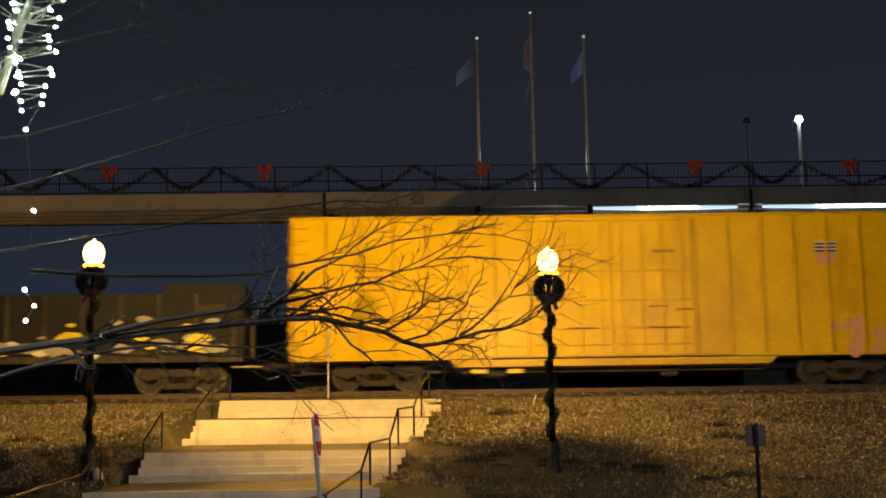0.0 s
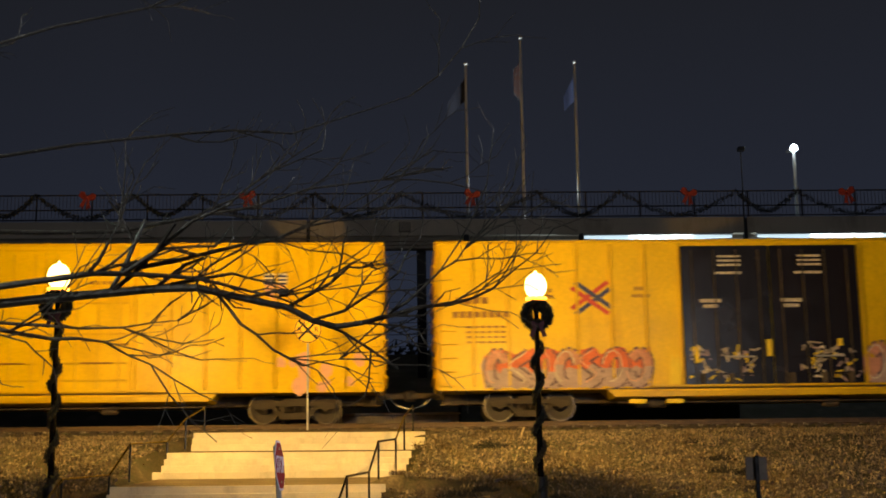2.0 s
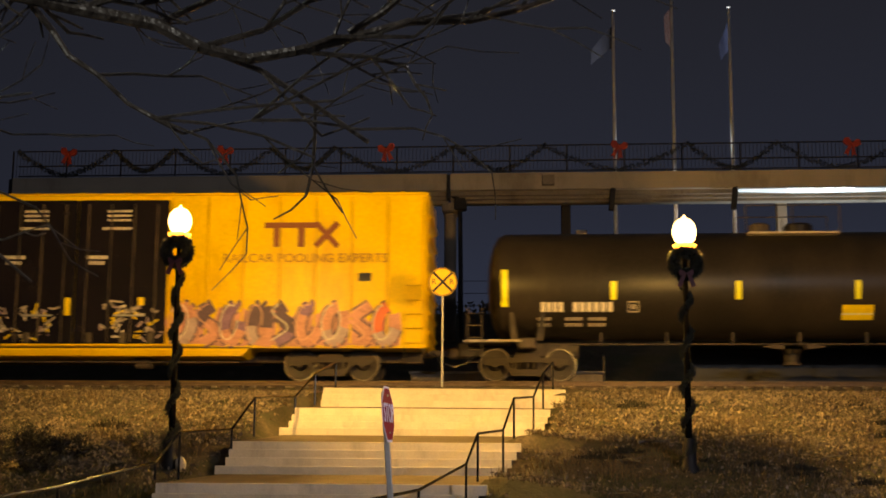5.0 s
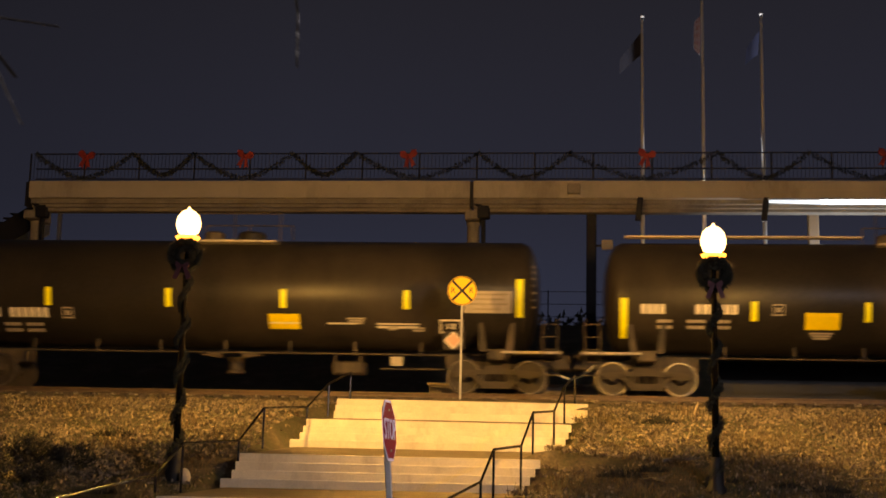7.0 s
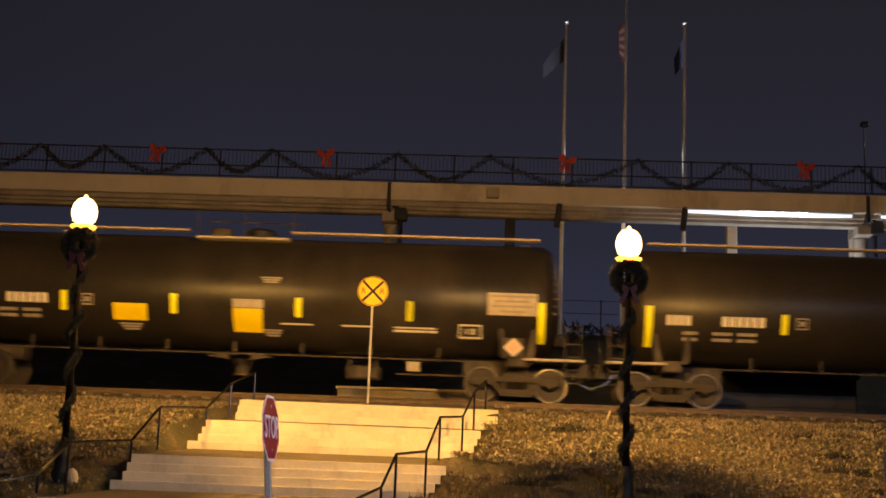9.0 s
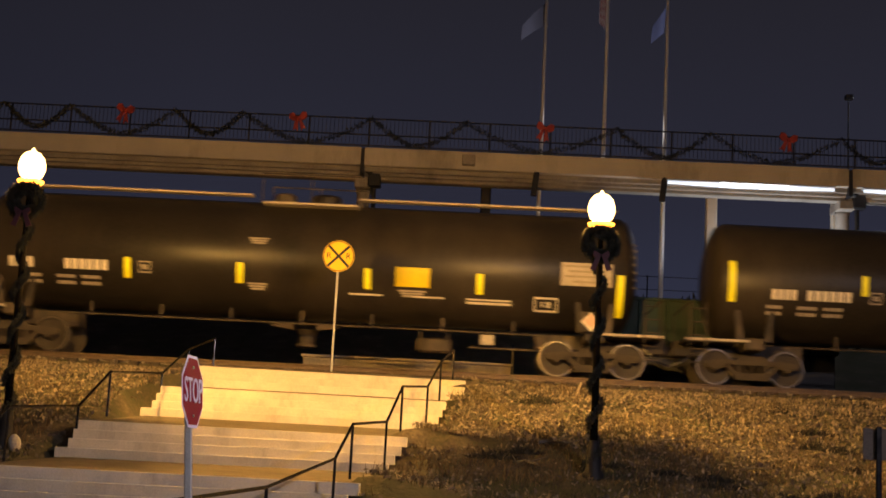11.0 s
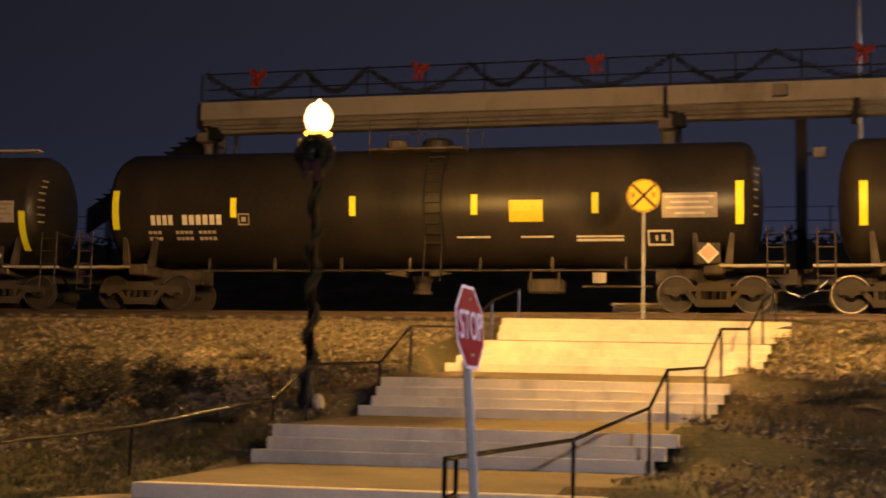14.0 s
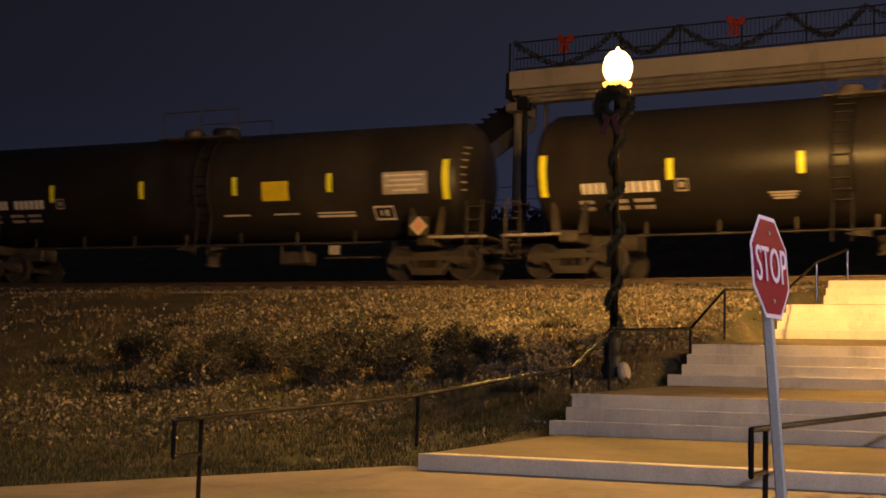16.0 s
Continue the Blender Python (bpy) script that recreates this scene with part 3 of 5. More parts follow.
def footbridge():
    fb = thing("footbridge", pose(0, 0, 0), "long beige concrete walkway bridge on piers with a dark railing", "bridge", kind="structure")
    for a, b in zip(JOINTS, JOINTS[1:]):
        c, w = (a + b) / 2, b - a - 0.12
        part("edge_beam", box(B(), (c, BY + 0.25, BZ - 0.25), (w, 0.5, 0.70), 0.02), "girder", fb)
        # stepped underside, deck and round piers take the darker concrete
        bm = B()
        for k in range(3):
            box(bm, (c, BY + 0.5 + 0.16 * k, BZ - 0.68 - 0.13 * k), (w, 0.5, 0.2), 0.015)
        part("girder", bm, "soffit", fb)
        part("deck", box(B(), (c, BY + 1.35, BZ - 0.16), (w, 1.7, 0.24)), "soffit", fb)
    for x in JOINTS[:4]:
        for y in (BY + 1.2,):
            z0 = ground_z(x, y) - 0.3
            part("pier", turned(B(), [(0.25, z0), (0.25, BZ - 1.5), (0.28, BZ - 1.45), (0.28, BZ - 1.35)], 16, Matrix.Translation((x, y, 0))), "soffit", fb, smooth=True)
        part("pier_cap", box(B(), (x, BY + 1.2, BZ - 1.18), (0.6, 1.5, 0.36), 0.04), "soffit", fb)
        part("downpipe", rod(B(), (x + 0.5, BY + 0.75, ground_z(x, BY + 0.75)), (x + 0.42, BY + 0.75, BZ - 0.9), 0.09, seg=10), "fence", fb, "dark drain pipe beside the pier")
        bm = box(B(), (x + 0.45, BY + 0.6, BZ - 1.05), (0.5, 0.4, 0.55), 0.05)
        box(bm, (x + 0.25, BY + 0.45, BZ - 0.72), (0.3, 0.3, 0.3), 0.04, Matrix.Rotation(radians(35), 4, "Y"))
        part("drain_hopper", bm, "fence", fb, "dark drain box under the joint")
        part("joint_cover", box(B(), (x, BY + 0.22, BZ - 0.45), (0.14, 0.5, 1.0), 0.01), "fence", fb)
    part("drain_box", box(B(), (2.62, BY - 0.1, BZ - 0.25), (0.5, 0.24, 0.42), 0.03), "soffit", fb)
    for x in (5.15, 9.96):
        part("strut", box(B(), (x, BY + 0.1, BZ - 1.0), (0.22, 0.2, 0.95), 0.02, Matrix.Rotation(radians(6), 4, "Y")), "fence", fb)
    for x, m2 in ((3.32, "fence"), (12.04, "girder"), (16.85, "girder")):
        part("pier", box(B(), (x, BY + 1.8, 4.2), (0.4, 0.4, 9.4), 0.03), m2, fb)
    part("meter_box", box(B(), (3.95, BY + 1.55, 7.55), (0.45, 0.2, 0.38), 0.02), "pale", fb)
    part("bracket", box(B(), (3.65, BY + 1.75, 7.55), (0.4, 0.08, 0.08)), "fence", fb)
    # railing
    x = JOINTS[0]
    while x < 36:
        part("railing_post", box(B(), (x, BY + 0.15, BZ + 0.62), (0.06, 0.06, 1.3), 0.006), "fence", fb)
        x += 2.29
    for z in (0.2, 0.62, 1.25):
        part("railing_rail", box(B(), (8.2, BY + 0.15, BZ + z), (55, 0.045, 0.05), 0.005), "fence", fb)
    bm = B()
    for i in range(360):
        xx = JOINTS[0] + 0.153 * i
        box(bm, (xx, BY + 0.15, BZ + 0.62), (0.014, 0.014, 1.2))
    tagged(part("railing_bars", bm, "fence", fb), kind="stuff")


BOWS = [-17.15, -10.57, -3.92, 5.43, 14.56, 21.3, 30.4]


def bow(x):
    b = thing("ribbon_bow", pose(x, BY - 0.05, BZ + 1.08, 0, random.Random(int(x * 10)).uniform(-14, 14), 0), "large red ribbon bow tied to the bridge railing", "bow", "bows along the bridge")
    for s in (-1, 1):
        bm = B()
        plate(bm, [(0, 0.05), (s * 0.16, 0.26), (s * 0.32, 0.24), (s * 0.34, 0.05), (s * 0.2, -0.06), (0, -0.03)], 0.09)
        part("loop", bm, "bow", b)
        bm = B()
        plate(bm, [(0, 0.02), (s * 0.09, 0.0), (s * 0.25, -0.42), (s * 0.15, -0.38), (s * 0.07, -0.5)], 0.04)
        part("tail", bm, "bow", b)
    part("knot", box(B(), (0, 0.02, 0.02), (0.12, 0.14, 0.14), 0.03), "bow", b)


def festoons():
    rng = random.Random(9)
    peaks = [-19.3]
    for a, b in zip(BOWS, BOWS[1:]):
        peaks += [a + 0.30 * (b - a), a + 0.68 * (b - a)]
    for x, x2 in zip(peaks, peaks[1:]):
        step = x2 - x
        sag = 1.02 if step > 2.6 else 0.9
        path = [Vector((x + step * i / 24, BY - 0.02, BZ + 1.22 - sag * (1 - abs(2 * i / 24 - 1) ** 1.6))) for i in range(25)]
        v, f = [], []
        fuzz(rng, path, 0.075, 650, 0.11, v, f)
        g = raw("garland", v, f, "garland")
        tagged(g, "dark fir garland hung in a swag along the bridge railing", "garland", "swags along the bridge")
        x += step


def bridge_edge_glow():
    # glowing strips stand in for the bridge edge lit cold from below
    for a, b in ((10.1, 16.3), (17.4, 24.6)):
        lt = thing("edge_glow", pose((a + b) / 2, BY - 0.04, 8.99), "long cold white glowing strip along the bridge edge", "lamp", "lamps under the bridge")
        w = b - a
        part("strip_back", box(B(), (0, 0.12, 0.10), (w + 0.1, 0.3, 0.06), 0.01), "steel", lt)
        part("glow_strip", plate(B(), [(-w / 2, 0.05), (-w * 0.18, 0.06), (w * 0.25, 0.06), (w / 2, 0.04), (w / 2, -0.04), (w * 0.25, -0.08), (-w * 0.12, -0.10), (-w / 2, -0.03)], 0.12), "coldlight", lt, "glowing cold strip")
        part("glow_core", box(B(), (0.02 * w, -0.02, -0.01), (w * 0.42, 0.05, 0.09), 0.02), "coldcore", lt, "brightest middle of the glowing strip")


def stair_tower():
    st = thing("stair_tower", pose(-20.6, 21.6, 0), "dark steel stair with blue grey side panels at the end of the bridge", "stairs", kind="structure")
    for i in range(14):
        part("stair_tread", box(B(), (-0.3 * i - 0.4, 0, 8.9 - 0.19 * i), (0.3, 1.5, 0.05)), "fence", st)
    for y in (-0.8, 0.8):
        bm = B()
        plate(bm, [(0.6, 9.4), (0.6, 8.3), (-4.8, 4.9), (-4.8, 6.0)], 0.06, pose(0, y, 0))
        part("side_panel", bm, "blueclad" if y > 0 else "fence", st)
    for x in (-0.2, 1.0):
        part("column", box(B(), (x, 0.9, 5.0), (0.16, 0.16, 9.0), 0.01), "blueclad", st)
    part("column", box(B(), (-4.6, 0.9, 3.4), (0.16, 0.16, 5.4), 0.01), "fence", st)


def flagpole(x, top, flag):
    y = 22.6 if flag else 22.6
    z0 = ground_z(x, y)
    fp = thing("flagpole", pose(x, y, z0), {"stars": "tall white flagpole with a striped flag hanging limp", "state": "tall white flagpole with a blue flag stirring in the wind", "dark": "tall white flagpole with a dark blue flag"}[flag], "flagpole", "flagpoles behind the bridge")
    h = top - z0
    part("pole", turned(B(), [(0.11, -0.2), (0.11, 0.3), (0.10, 0.32), (0.06, h)], 12), "pole", fp, smooth=True)
    bm = B()
    bmesh.ops.create_icosphere(bm, subdivisions=2, radius=0.09, matrix=Matrix.Translation((0, 0, h + 0.07)))
    part("finial", bm, "steel", fp, smooth=True)
    part("base", turned(B(), [(0.25, -0.2), (0.25, 0.15), (0.12, 0.3)], 12), "soffit", fp)
    return fp, h


FLAGS = []


def flag_of(fp, h, kind):
    """A limp flag in narrow folds, hung from the pole."""
    f = part("flag", B(), {"stars": "flagwhite", "state": "flagblue", "dark": "flagdark"}[kind], fp)
    n = 9 if kind == "stars" else 8
    wide = {"stars": 0.28, "state": 0.5, "dark": 0.9}[kind]
    drop = {"stars": 1.8, "state": 1.1, "dark": 1.0}[kind]
    hang = {"stars": 0.25, "state": 0.75, "dark": 0.95}[kind]
    for i in range(n):
        a, b = i / n, (i + 1) / n
        bm = B()
        zig = (0.10 if i % 2 else -0.10) * (1.0 if kind == "stars" else 0.25)
        vs = []
        ends = ((a, -zig), (b, zig)) if kind == "stars" else ((a, 0.05 * math.sin(4 * a)), (b, 0.05 * math.sin(4 * b)))
        for k, s in ends:
            for z in (0, 1):
                vs.append((-wide * k, s, -hang * k * (1 + 0.2 * k) - drop * z * (1 - 0.35 * k)))
        quad = [vs[0], vs[2], vs[3], vs[1]]
        if kind == "stars":
            for j in range(9):
                u0, u1 = j / 9, (j + 1) / 9
                q = [tuple(Vector(vs[0]).lerp(Vector(vs[1]), u0)), tuple(Vector(vs[2]).lerp(Vector(vs[3]), u0)), tuple(Vector(vs[2]).lerp(Vector(vs[3]), u1)), tuple(Vector(vs[0]).lerp(Vector(vs[1]), u1))]
                bs = B()
                w = [bs.verts.new(c) for c in q]
                w2 = [bs.verts.new((c[0], c[1] + 0.012, c[2])) for c in q]
                bs.faces.new(w), bs.faces.new(w2[::-1])
                part("stripe", bs, "flagred" if (j + i) % 2 else "flagwhite", f)
        else:
            w = [bm.verts.new(c) for c in quad]
            w2 = [bm.verts.new((c[0], c[1] + 0.012, c[2])) for c in quad]
            bm.faces.new(w), bm.faces.new(w2[::-1])
            part("fold", bm, "flagblue" if kind == "state" else "flagdark", f)
        bm.free() if kind == "stars" else None
    f.location = (-0.06, 0, h - (1.15 if kind == "stars" else 0.65))
    FLAGS.append((f, kind))


def high_lamp():
    h = thing("flood_light", pose(21.32, 26.0, 3.85), "tall floodlight mast with a bright cold white head", "street lamp")
    part("mast", turned(B(), [(0.14, -0.4), (0.08, 10.8)], 12), "steel", h)
    part("arm", box(B(), (0, 0.2, 10.85), (0.5, 0.5, 0.08), 0.02), "steel", h)
    bm = B()
    bmesh.ops.create_icosphere(bm, subdivisions=2, radius=0.16, matrix=Matrix.Translation((0, -0.1, 10.9)))
    part("lamp_head", bm, "coldhead", h, "glowing cold white head", smooth=True)
    o = thing("flood_light", pose(18.76, 26.0, 3.7), "tall thin mast with an unlit floodlight head", "street lamp")
    part("mast", turned(B(), [(0.06, 0.4), (0.03, 10.9)], 12), "fence", o)
    part("lamp_head", box(B(), (0, -0.1, 11.0), (0.35, 0.3, 0.22), 0.04), "fence", o)


def far_side():
    g = thing("waste_container", pose(10.4, 9.2, 0.1), "dull green steel waste container behind the track", "container")
    part("body", box(B(), (0, 0, 2.35), (6.8, 1.8, 1.4), 0.05), "green", g)
    part("base", box(B(), (0, 0, 0.8), (6.6, 1.6, 1.7), 0.03), "signblack", g)
    for i in range(9):
        part("rib", box(B(), (-3.2 + 0.8 * i, -0.94, 2.35), (0.1, 0.1, 1.3), 0.01), "green", g)
    part("rim", box(B(), (0, 0, 3.04), (6.95, 1.95, 0.1), 0.02), "green", g)
    pf = thing("concrete_platform", pose(1.35, 7.6, 0.05), "low grey concrete platform beyond the track", "platform")
    part("block", box(B(), (0, 0, 0.4), (5.85, 1.9, 0.8), 0.03), "soffit", pf)
    part("coping", box(B(), (0, 0, 0.83), (5.95, 2.0, 0.07), 0.015), "girder", pf)
    part("end_post", box(B(), (2.95, -0.9, 0.75), (0.09, 0.09, 1.3), 0.01), "fence", pf)
    # chain fence on the far bank
    fe = thing("wire_fence", pose(0, 25.0, 4.95), "dark wire fence on thin posts along the far bank", "fence")
    for i in range(30):
        part("post", rod(B(), (-42 + 2.9 * i, 0, -0.6), (-42 + 2.9 * i, 0, 1.45), 0.03, seg=6), "fence", fe)
    for z in (0.3, 0.85, 1.4):
        part("wire", rod(B(), (-42, 0, z), (42.2, 0, z), 0.015, seg=5), "fence", fe)
    # scrub on the far bank
    rng = random.Random(4)
    v, f = [], []
    for i in range(9000):
        x, y = rng.uniform(-60, 45), rng.uniform(24, 34)
        hgt = 0.5 + 0.5 * noise.noise((x * 0.13, 2.0, 0)) + 0.4 * noise.noise((x * 0.5, 7, 0))
        z = rise(y) + rng.random() * max(0.3, hgt) * 0.8
        d = Vector((rng.gauss(0, 1), rng.gauss(0, 0.4), rng.gauss(0, 1))).normalized() * rng.uniform(0.12, 0.35)
        e = d.orthogonal().normalized() * 0.10
        n = len(v)
        v += [(x - e.x, y - e.y, z - e.z), (x + e.x, y + e.y, z + e.z), (x + d.x, y + d.y, z + d.z)]
        f.append((n, n + 1, n + 2))
    tagged(raw("scrub", v, f, "dark"), "dark bare scrub along the far bank", "scrub", kind="stuff")

# ---- the train ----
# position of the fourth tank wagon's first tape along the track, time by time
TRAIN = [(0, 98.75), (1, 90.6), (2, 82.45), (3, 74.4), (4, 66.45), (7, 41.95), (9, 25.9), (11.5, 5.62), (12.5, -2.3), (13, -6.27), (14, -14.25), (14.5, -18.2), (15, -22.1), (15.5, -25.9), (16, -29.75)]
CARS, AXLES = [], []


def train_at(t):
    return float(np.interp(t, [a for a, _ in TRAIN], [b for _, b in TRAIN]))


def on_track(x):
    """The pose of a wagon whose middle is at x: its bogies stand on the curve."""
    a, b = track_y(x - 7.4), track_y(x + 7.4)
    return pose(x, (a + b) / 2, RAIL_Z, 0, 0, math.degrees(math.atan2(b - a, 14.8)))


SHARED = {}


def shared(name, build, material, parent, m=None, smooth=False):
    """A part whose mesh all alike parts use."""
    if name not in SHARED:
        ob = part(name, build(), material, parent, smooth=smooth)
        SHARED[name] = ob.data
    else:
        ob = new(name, SHARED[name])
        ob.parent = parent
    if m:
        ob.matrix_basis = m
    return ob


def side_frame_mesh():
    """The cast side frame of a bogie: an arched bar with a spring window."""
    bm = B()
    y = 0.0
    plate(bm, [(-1.15, 0.58), (-0.75, 0.62), (-0.42, 0.62), (-0.3, 0.72), (0.3, 0.72), (0.42, 0.62), (0.75, 0.62), (1.15, 0.58), (1.15, 0.42), (0.72, 0.42), (0.5, 0.5), (-0.5, 0.5), (-0.72, 0.42), (-1.15, 0.42)], 0.13, pose(0, y, 0))
    for s in (-1, 1):
        plate(bm, [(s * 0.72, 0.5), (s * 0.55, 0.5), (s * 0.30, 0.16), (s * 0.42, 0.16)], 0.13, pose(0, y, 0))
        plate(bm, [(s * 0.40, 0.5), (s * 0.30, 0.5), (s * 0.30, 0.16), (s * 0.40, 0.16)], 0.13, pose(0, y + 0.01, 0))
    plate(bm, [(-0.5, 0.3), (0.5, 0.3), (0.42, 0.12), (-0.42, 0.12)], 0.15, pose(0, y - 0.01, 0))
    return bm


def springs_mesh():
    rings = [(0.06, 0.30)]
    for k in range(5):
        rings += [(0.085, 0.315 + 0.04 * k), (0.06, 0.335 + 0.04 * k)]
    return turned(B(), rings, 10, Matrix.Translation((0, 0.03, 0)))


def wheelset_mesh():
    bm = B()
    for s in (-1, 1):
        m = pose(0, s * 0.7535, 0, -90 * s, 0, 0)
        turned(bm, [(0.05, -0.08), (0.45, -0.075), (0.487, -0.07), (0.487, -0.045), (0.455, -0.035), (0.448, 0.06), (0.40, 0.065), (0.385, 0.04), (0.18, 0.015), (0.15, 0.06), (0.09, 0.09)], 28, m)
        for k in range(6):
            a = k * math.pi / 3
            rod(bm, m @ Vector((0.27 * math.cos(a), 0.27 * math.sin(a), 0.02)), m @ Vector((0.27 * math.cos(a), 0.27 * math.sin(a), 0.045)), 0.03, seg=6)
    rod(bm, (0, -0.98, 0), (0, 0.98, 0), 0.075, seg=12)
    return bm


def tyre_mesh():
    bm = B()
    turned(bm, [(0.428, 0.062), (0.428, 0.0685), (0.45, 0.0685), (0.452, 0.055)], 28, pose(0, 0, 0, 90, 0, 0))
    bmesh.ops.delete(bm, geom=[f for f in bm.faces if len(f.verts) > 4], context="FACES")
    return bm


def cap_mesh():
    bm = rod(B(), (0, -1.10, 0), (0, -0.96, 0), 0.11, seg=12)
    for k in range(3):
        a = k * 2 * math.pi / 3
        rod(bm, (0.06 * math.cos(a), -1.13, 0.06 * math.sin(a)), (0.06 * math.cos(a), -1.10, 0.06 * math.sin(a)), 0.02, seg=6)
    return bm


def bogie(car, x):
    """Two wheelsets in cast side frames, as parts of the wagon."""
    bg = part("bogie", box(B(), (0, 0, 0.62), (0.42, 2.0, 0.24), 0.03), "frame", car)
    bg.location.x = x
    for s, y in ((1, -1.05), (-1, 1.05)):
        shared("side_frame", side_frame_mesh, "truck", bg, pose(0, y - 0.065 * s, 0) if s > 0 else pose(0, y + 0.065, 0, 0, 0, 180))
        for dx in (-0.2, 0, 0.2):
            shared("spring", springs_mesh, "frame", bg, pose(dx, y, 0))
    for dx in (-0.9, 0.9):
        ws = shared("wheelset", wheelset_mesh, "wheel", car, pose(x + dx, 0, 0.455))
        shared("rim", tyre_mesh, "tread", ws, pose(0, -0.7535, 0))
        shared("bearing_cap", cap_mesh, "truck", ws)
        AXLES.append((ws, x + dx))


def coupler(car, x, s):
    bm = B()
    box(bm, (x + s * 0.35, 0, 0.85), (0.9, 0.2, 0.18), 0.03)
    box(bm, (x + s * 0.85, 0, 0.85), (0.3, 0.3, 0.32), 0.06)
    part("coupler", bm, "frame", car)
    bm = B()
    pts = [Vector((x + s * 0.1, -0.35, 0.85)), Vector((x + s * 0.4, -0.38, 0.55)), Vector((x + s * 0.8, -0.33, 0.42))]
    for a, b in zip(pts, pts[1:]):
        rod(bm, a, b, 0.03, seg=6)
    part("brake_hose", bm, "black", car)


def bars(bm, x, y, z, w, h, rng, chars=0):
    """A line of writing too small to read: short bars."""
    if not chars:
        box(bm, (x, y, z), (w, 0.006, h))
        return
    step = w / chars
    for i in range(chars):
        box(bm, (x - w / 2 + step * (i + 0.5), y, z), (step * 0.72, 0.006, h * rng.uniform(0.9, 1.0)))


def ladder(car, x, y, z0, z1, wide=0.42):
    n = int((z1 - z0) / 0.38)
    for i in range(n + 1):
        z = z0 + i * (z1 - z0) / n
        bm = B()
        rod(bm, (x - wide / 2, y - 0.07, z), (x + wide / 2, y - 0.07, z), 0.014, seg=6)
        for s in (-1, 1):
            rod(bm, (x + s * wide / 2, y - 0.07, z), (x + s * wide / 2, y + 0.03, z), 0.014, seg=6)
        part("grab_iron", bm, "rib" if car.name.startswith("box") else "frame", car)


def strokes(paths, width, y, split=None):
    """Sprayed strokes as thin plates; with a split height, the pieces above it and those below it."""
    high, low = B(), B()
    lift = 0.0
    for path in paths:
        for (x0, z0), (x1, z1) in zip(path, path[1:]):
            d = Vector((x1 - x0, z1 - z0))
            n = max(1, int(d.length / 0.12))
            e = Vector((-d.y, d.x)).normalized() * width / 2 if d.length else Vector((0, width / 2))
            for i in range(n):
                a, b = i / n, (i + 1.15) / n
                p, q = Vector((x0, z0)) + d * a, Vector((x0, z0)) + d * min(b, 1.0 + 0.3 * width)
                lift = (lift + 0.00037) % 0.004
                bm = low if split is not None and (p.y + q.y) / 2 < split else high
                plate(bm, [tuple(p - e), tuple(q - e), tuple(q + e), tuple(p + e)], 0.002, pose(0, y - lift, 0))
    return high, low


def graffiti(car, x0, x1, z0, z1, y, seed, style):
    """Sprayed block shapes: a ragged ground, fat strokes with dark outlines and thin highlights."""
    rng = random.Random(seed)
    n = 46
    wide, mid = x1 - x0, z0 + (z1 - z0) * 0.52
    top = [(x0 + wide * i / n, z1 + rng.uniform(-0.09, 0.05) - (0.16 if i % 8 in (0, 1) else 0)) for i in range(n + 1)]
    bot = [(x0 + wide * i / n, z0 + rng.uniform(-0.03, 0.05)) for i in range(n + 1)]
    if style:
        top = [(x, z - 0.12 - 0.22 * abs(math.sin(i * 0.6))) for i, (x, z) in enumerate(top)]
    g = part("graffiti", plate(B(), [(x0 - 0.12, z0 + 0.7)] + top + [(x1 + 0.06, z0 + 0.5)] + bot[::-1], 0.003, pose(0, y - 0.004, 0)), "lilac" if style == 0 else "pinkspray", car, "sprayed block shapes in red, pink and lilac" if style == 0 else "sprayed block shapes in purple, salmon and white")
    if style == 0:
        low = [(x, mid + rng.uniform(-0.06, 0.06) - (0.14 if i % 9 == 4 else 0)) for i, (x, _) in enumerate(top)]
        part("spray_band", plate(B(), top + low[::-1], 0.002, pose(0, y - 0.0065, 0)), "redspray", g)
    k = 7 if style == 0 else 9
    for i in range(k):
        a, w, h = x0 + wide * i / k, wide / k, z1 - z0

        def at(u, v):
            return (a + w * (0.12 + 0.78 * u) + 0.10 * (v - 0.5), z0 + 0.06 + (h - 0.12) * v)

        # abstract bubbles: open rings and waves, no letters
        turn, sweep, wob = rng.uniform(0, 6.28), rng.uniform(4.2, 5.8), rng.uniform(-0.08, 0.08)
        if i % 3 == 1:
            body = [[at(0.5 + 0.42 * math.sin(2.2 * math.pi * j / 11 + turn), 0.04 + 0.92 * j / 11) for j in range(12)]]
        else:
            body = [[at(0.5 + (0.44 + wob) * math.cos(turn + sweep * j / 11), 0.5 + 0.44 * math.sin(turn + sweep * j / 11)) for j in range(12)]]
        fat = 0.25 if style == 0 else 0.30
        tagged(part("outline", strokes(body, fat + 0.11, y - 0.009)[0], "purple", g), kind="stuff")
        if style == 0:
            hi, lo = strokes(body, fat, y - 0.0145, mid + rng.uniform(-0.05, 0.05))
            tagged(part("fill", hi, "redspray" if i % 3 else "pinkspray", g), kind="stuff")
            tagged(part("fill", lo, "lilac", g), kind="stuff")
        else:
            hi, lo = strokes(body, fat, y - 0.0145, z0 + h * rng.uniform(0.3, 0.7))
            tagged(part("fill", hi, rng.choice(("violet", "purple", "pinkspray") if i < 6 else ("pinkspray", "pinkspray", "redspray")), g), kind="stuff")
            tagged(part("fill", lo, rng.choice(("pinkspray", "lilac", "violet") if i < 6 else ("pinkspray", "lilac")), g), kind="stuff")
        edge = [[(px - fat * 0.42, pz + 0.05) for px, pz in path] for path in body]
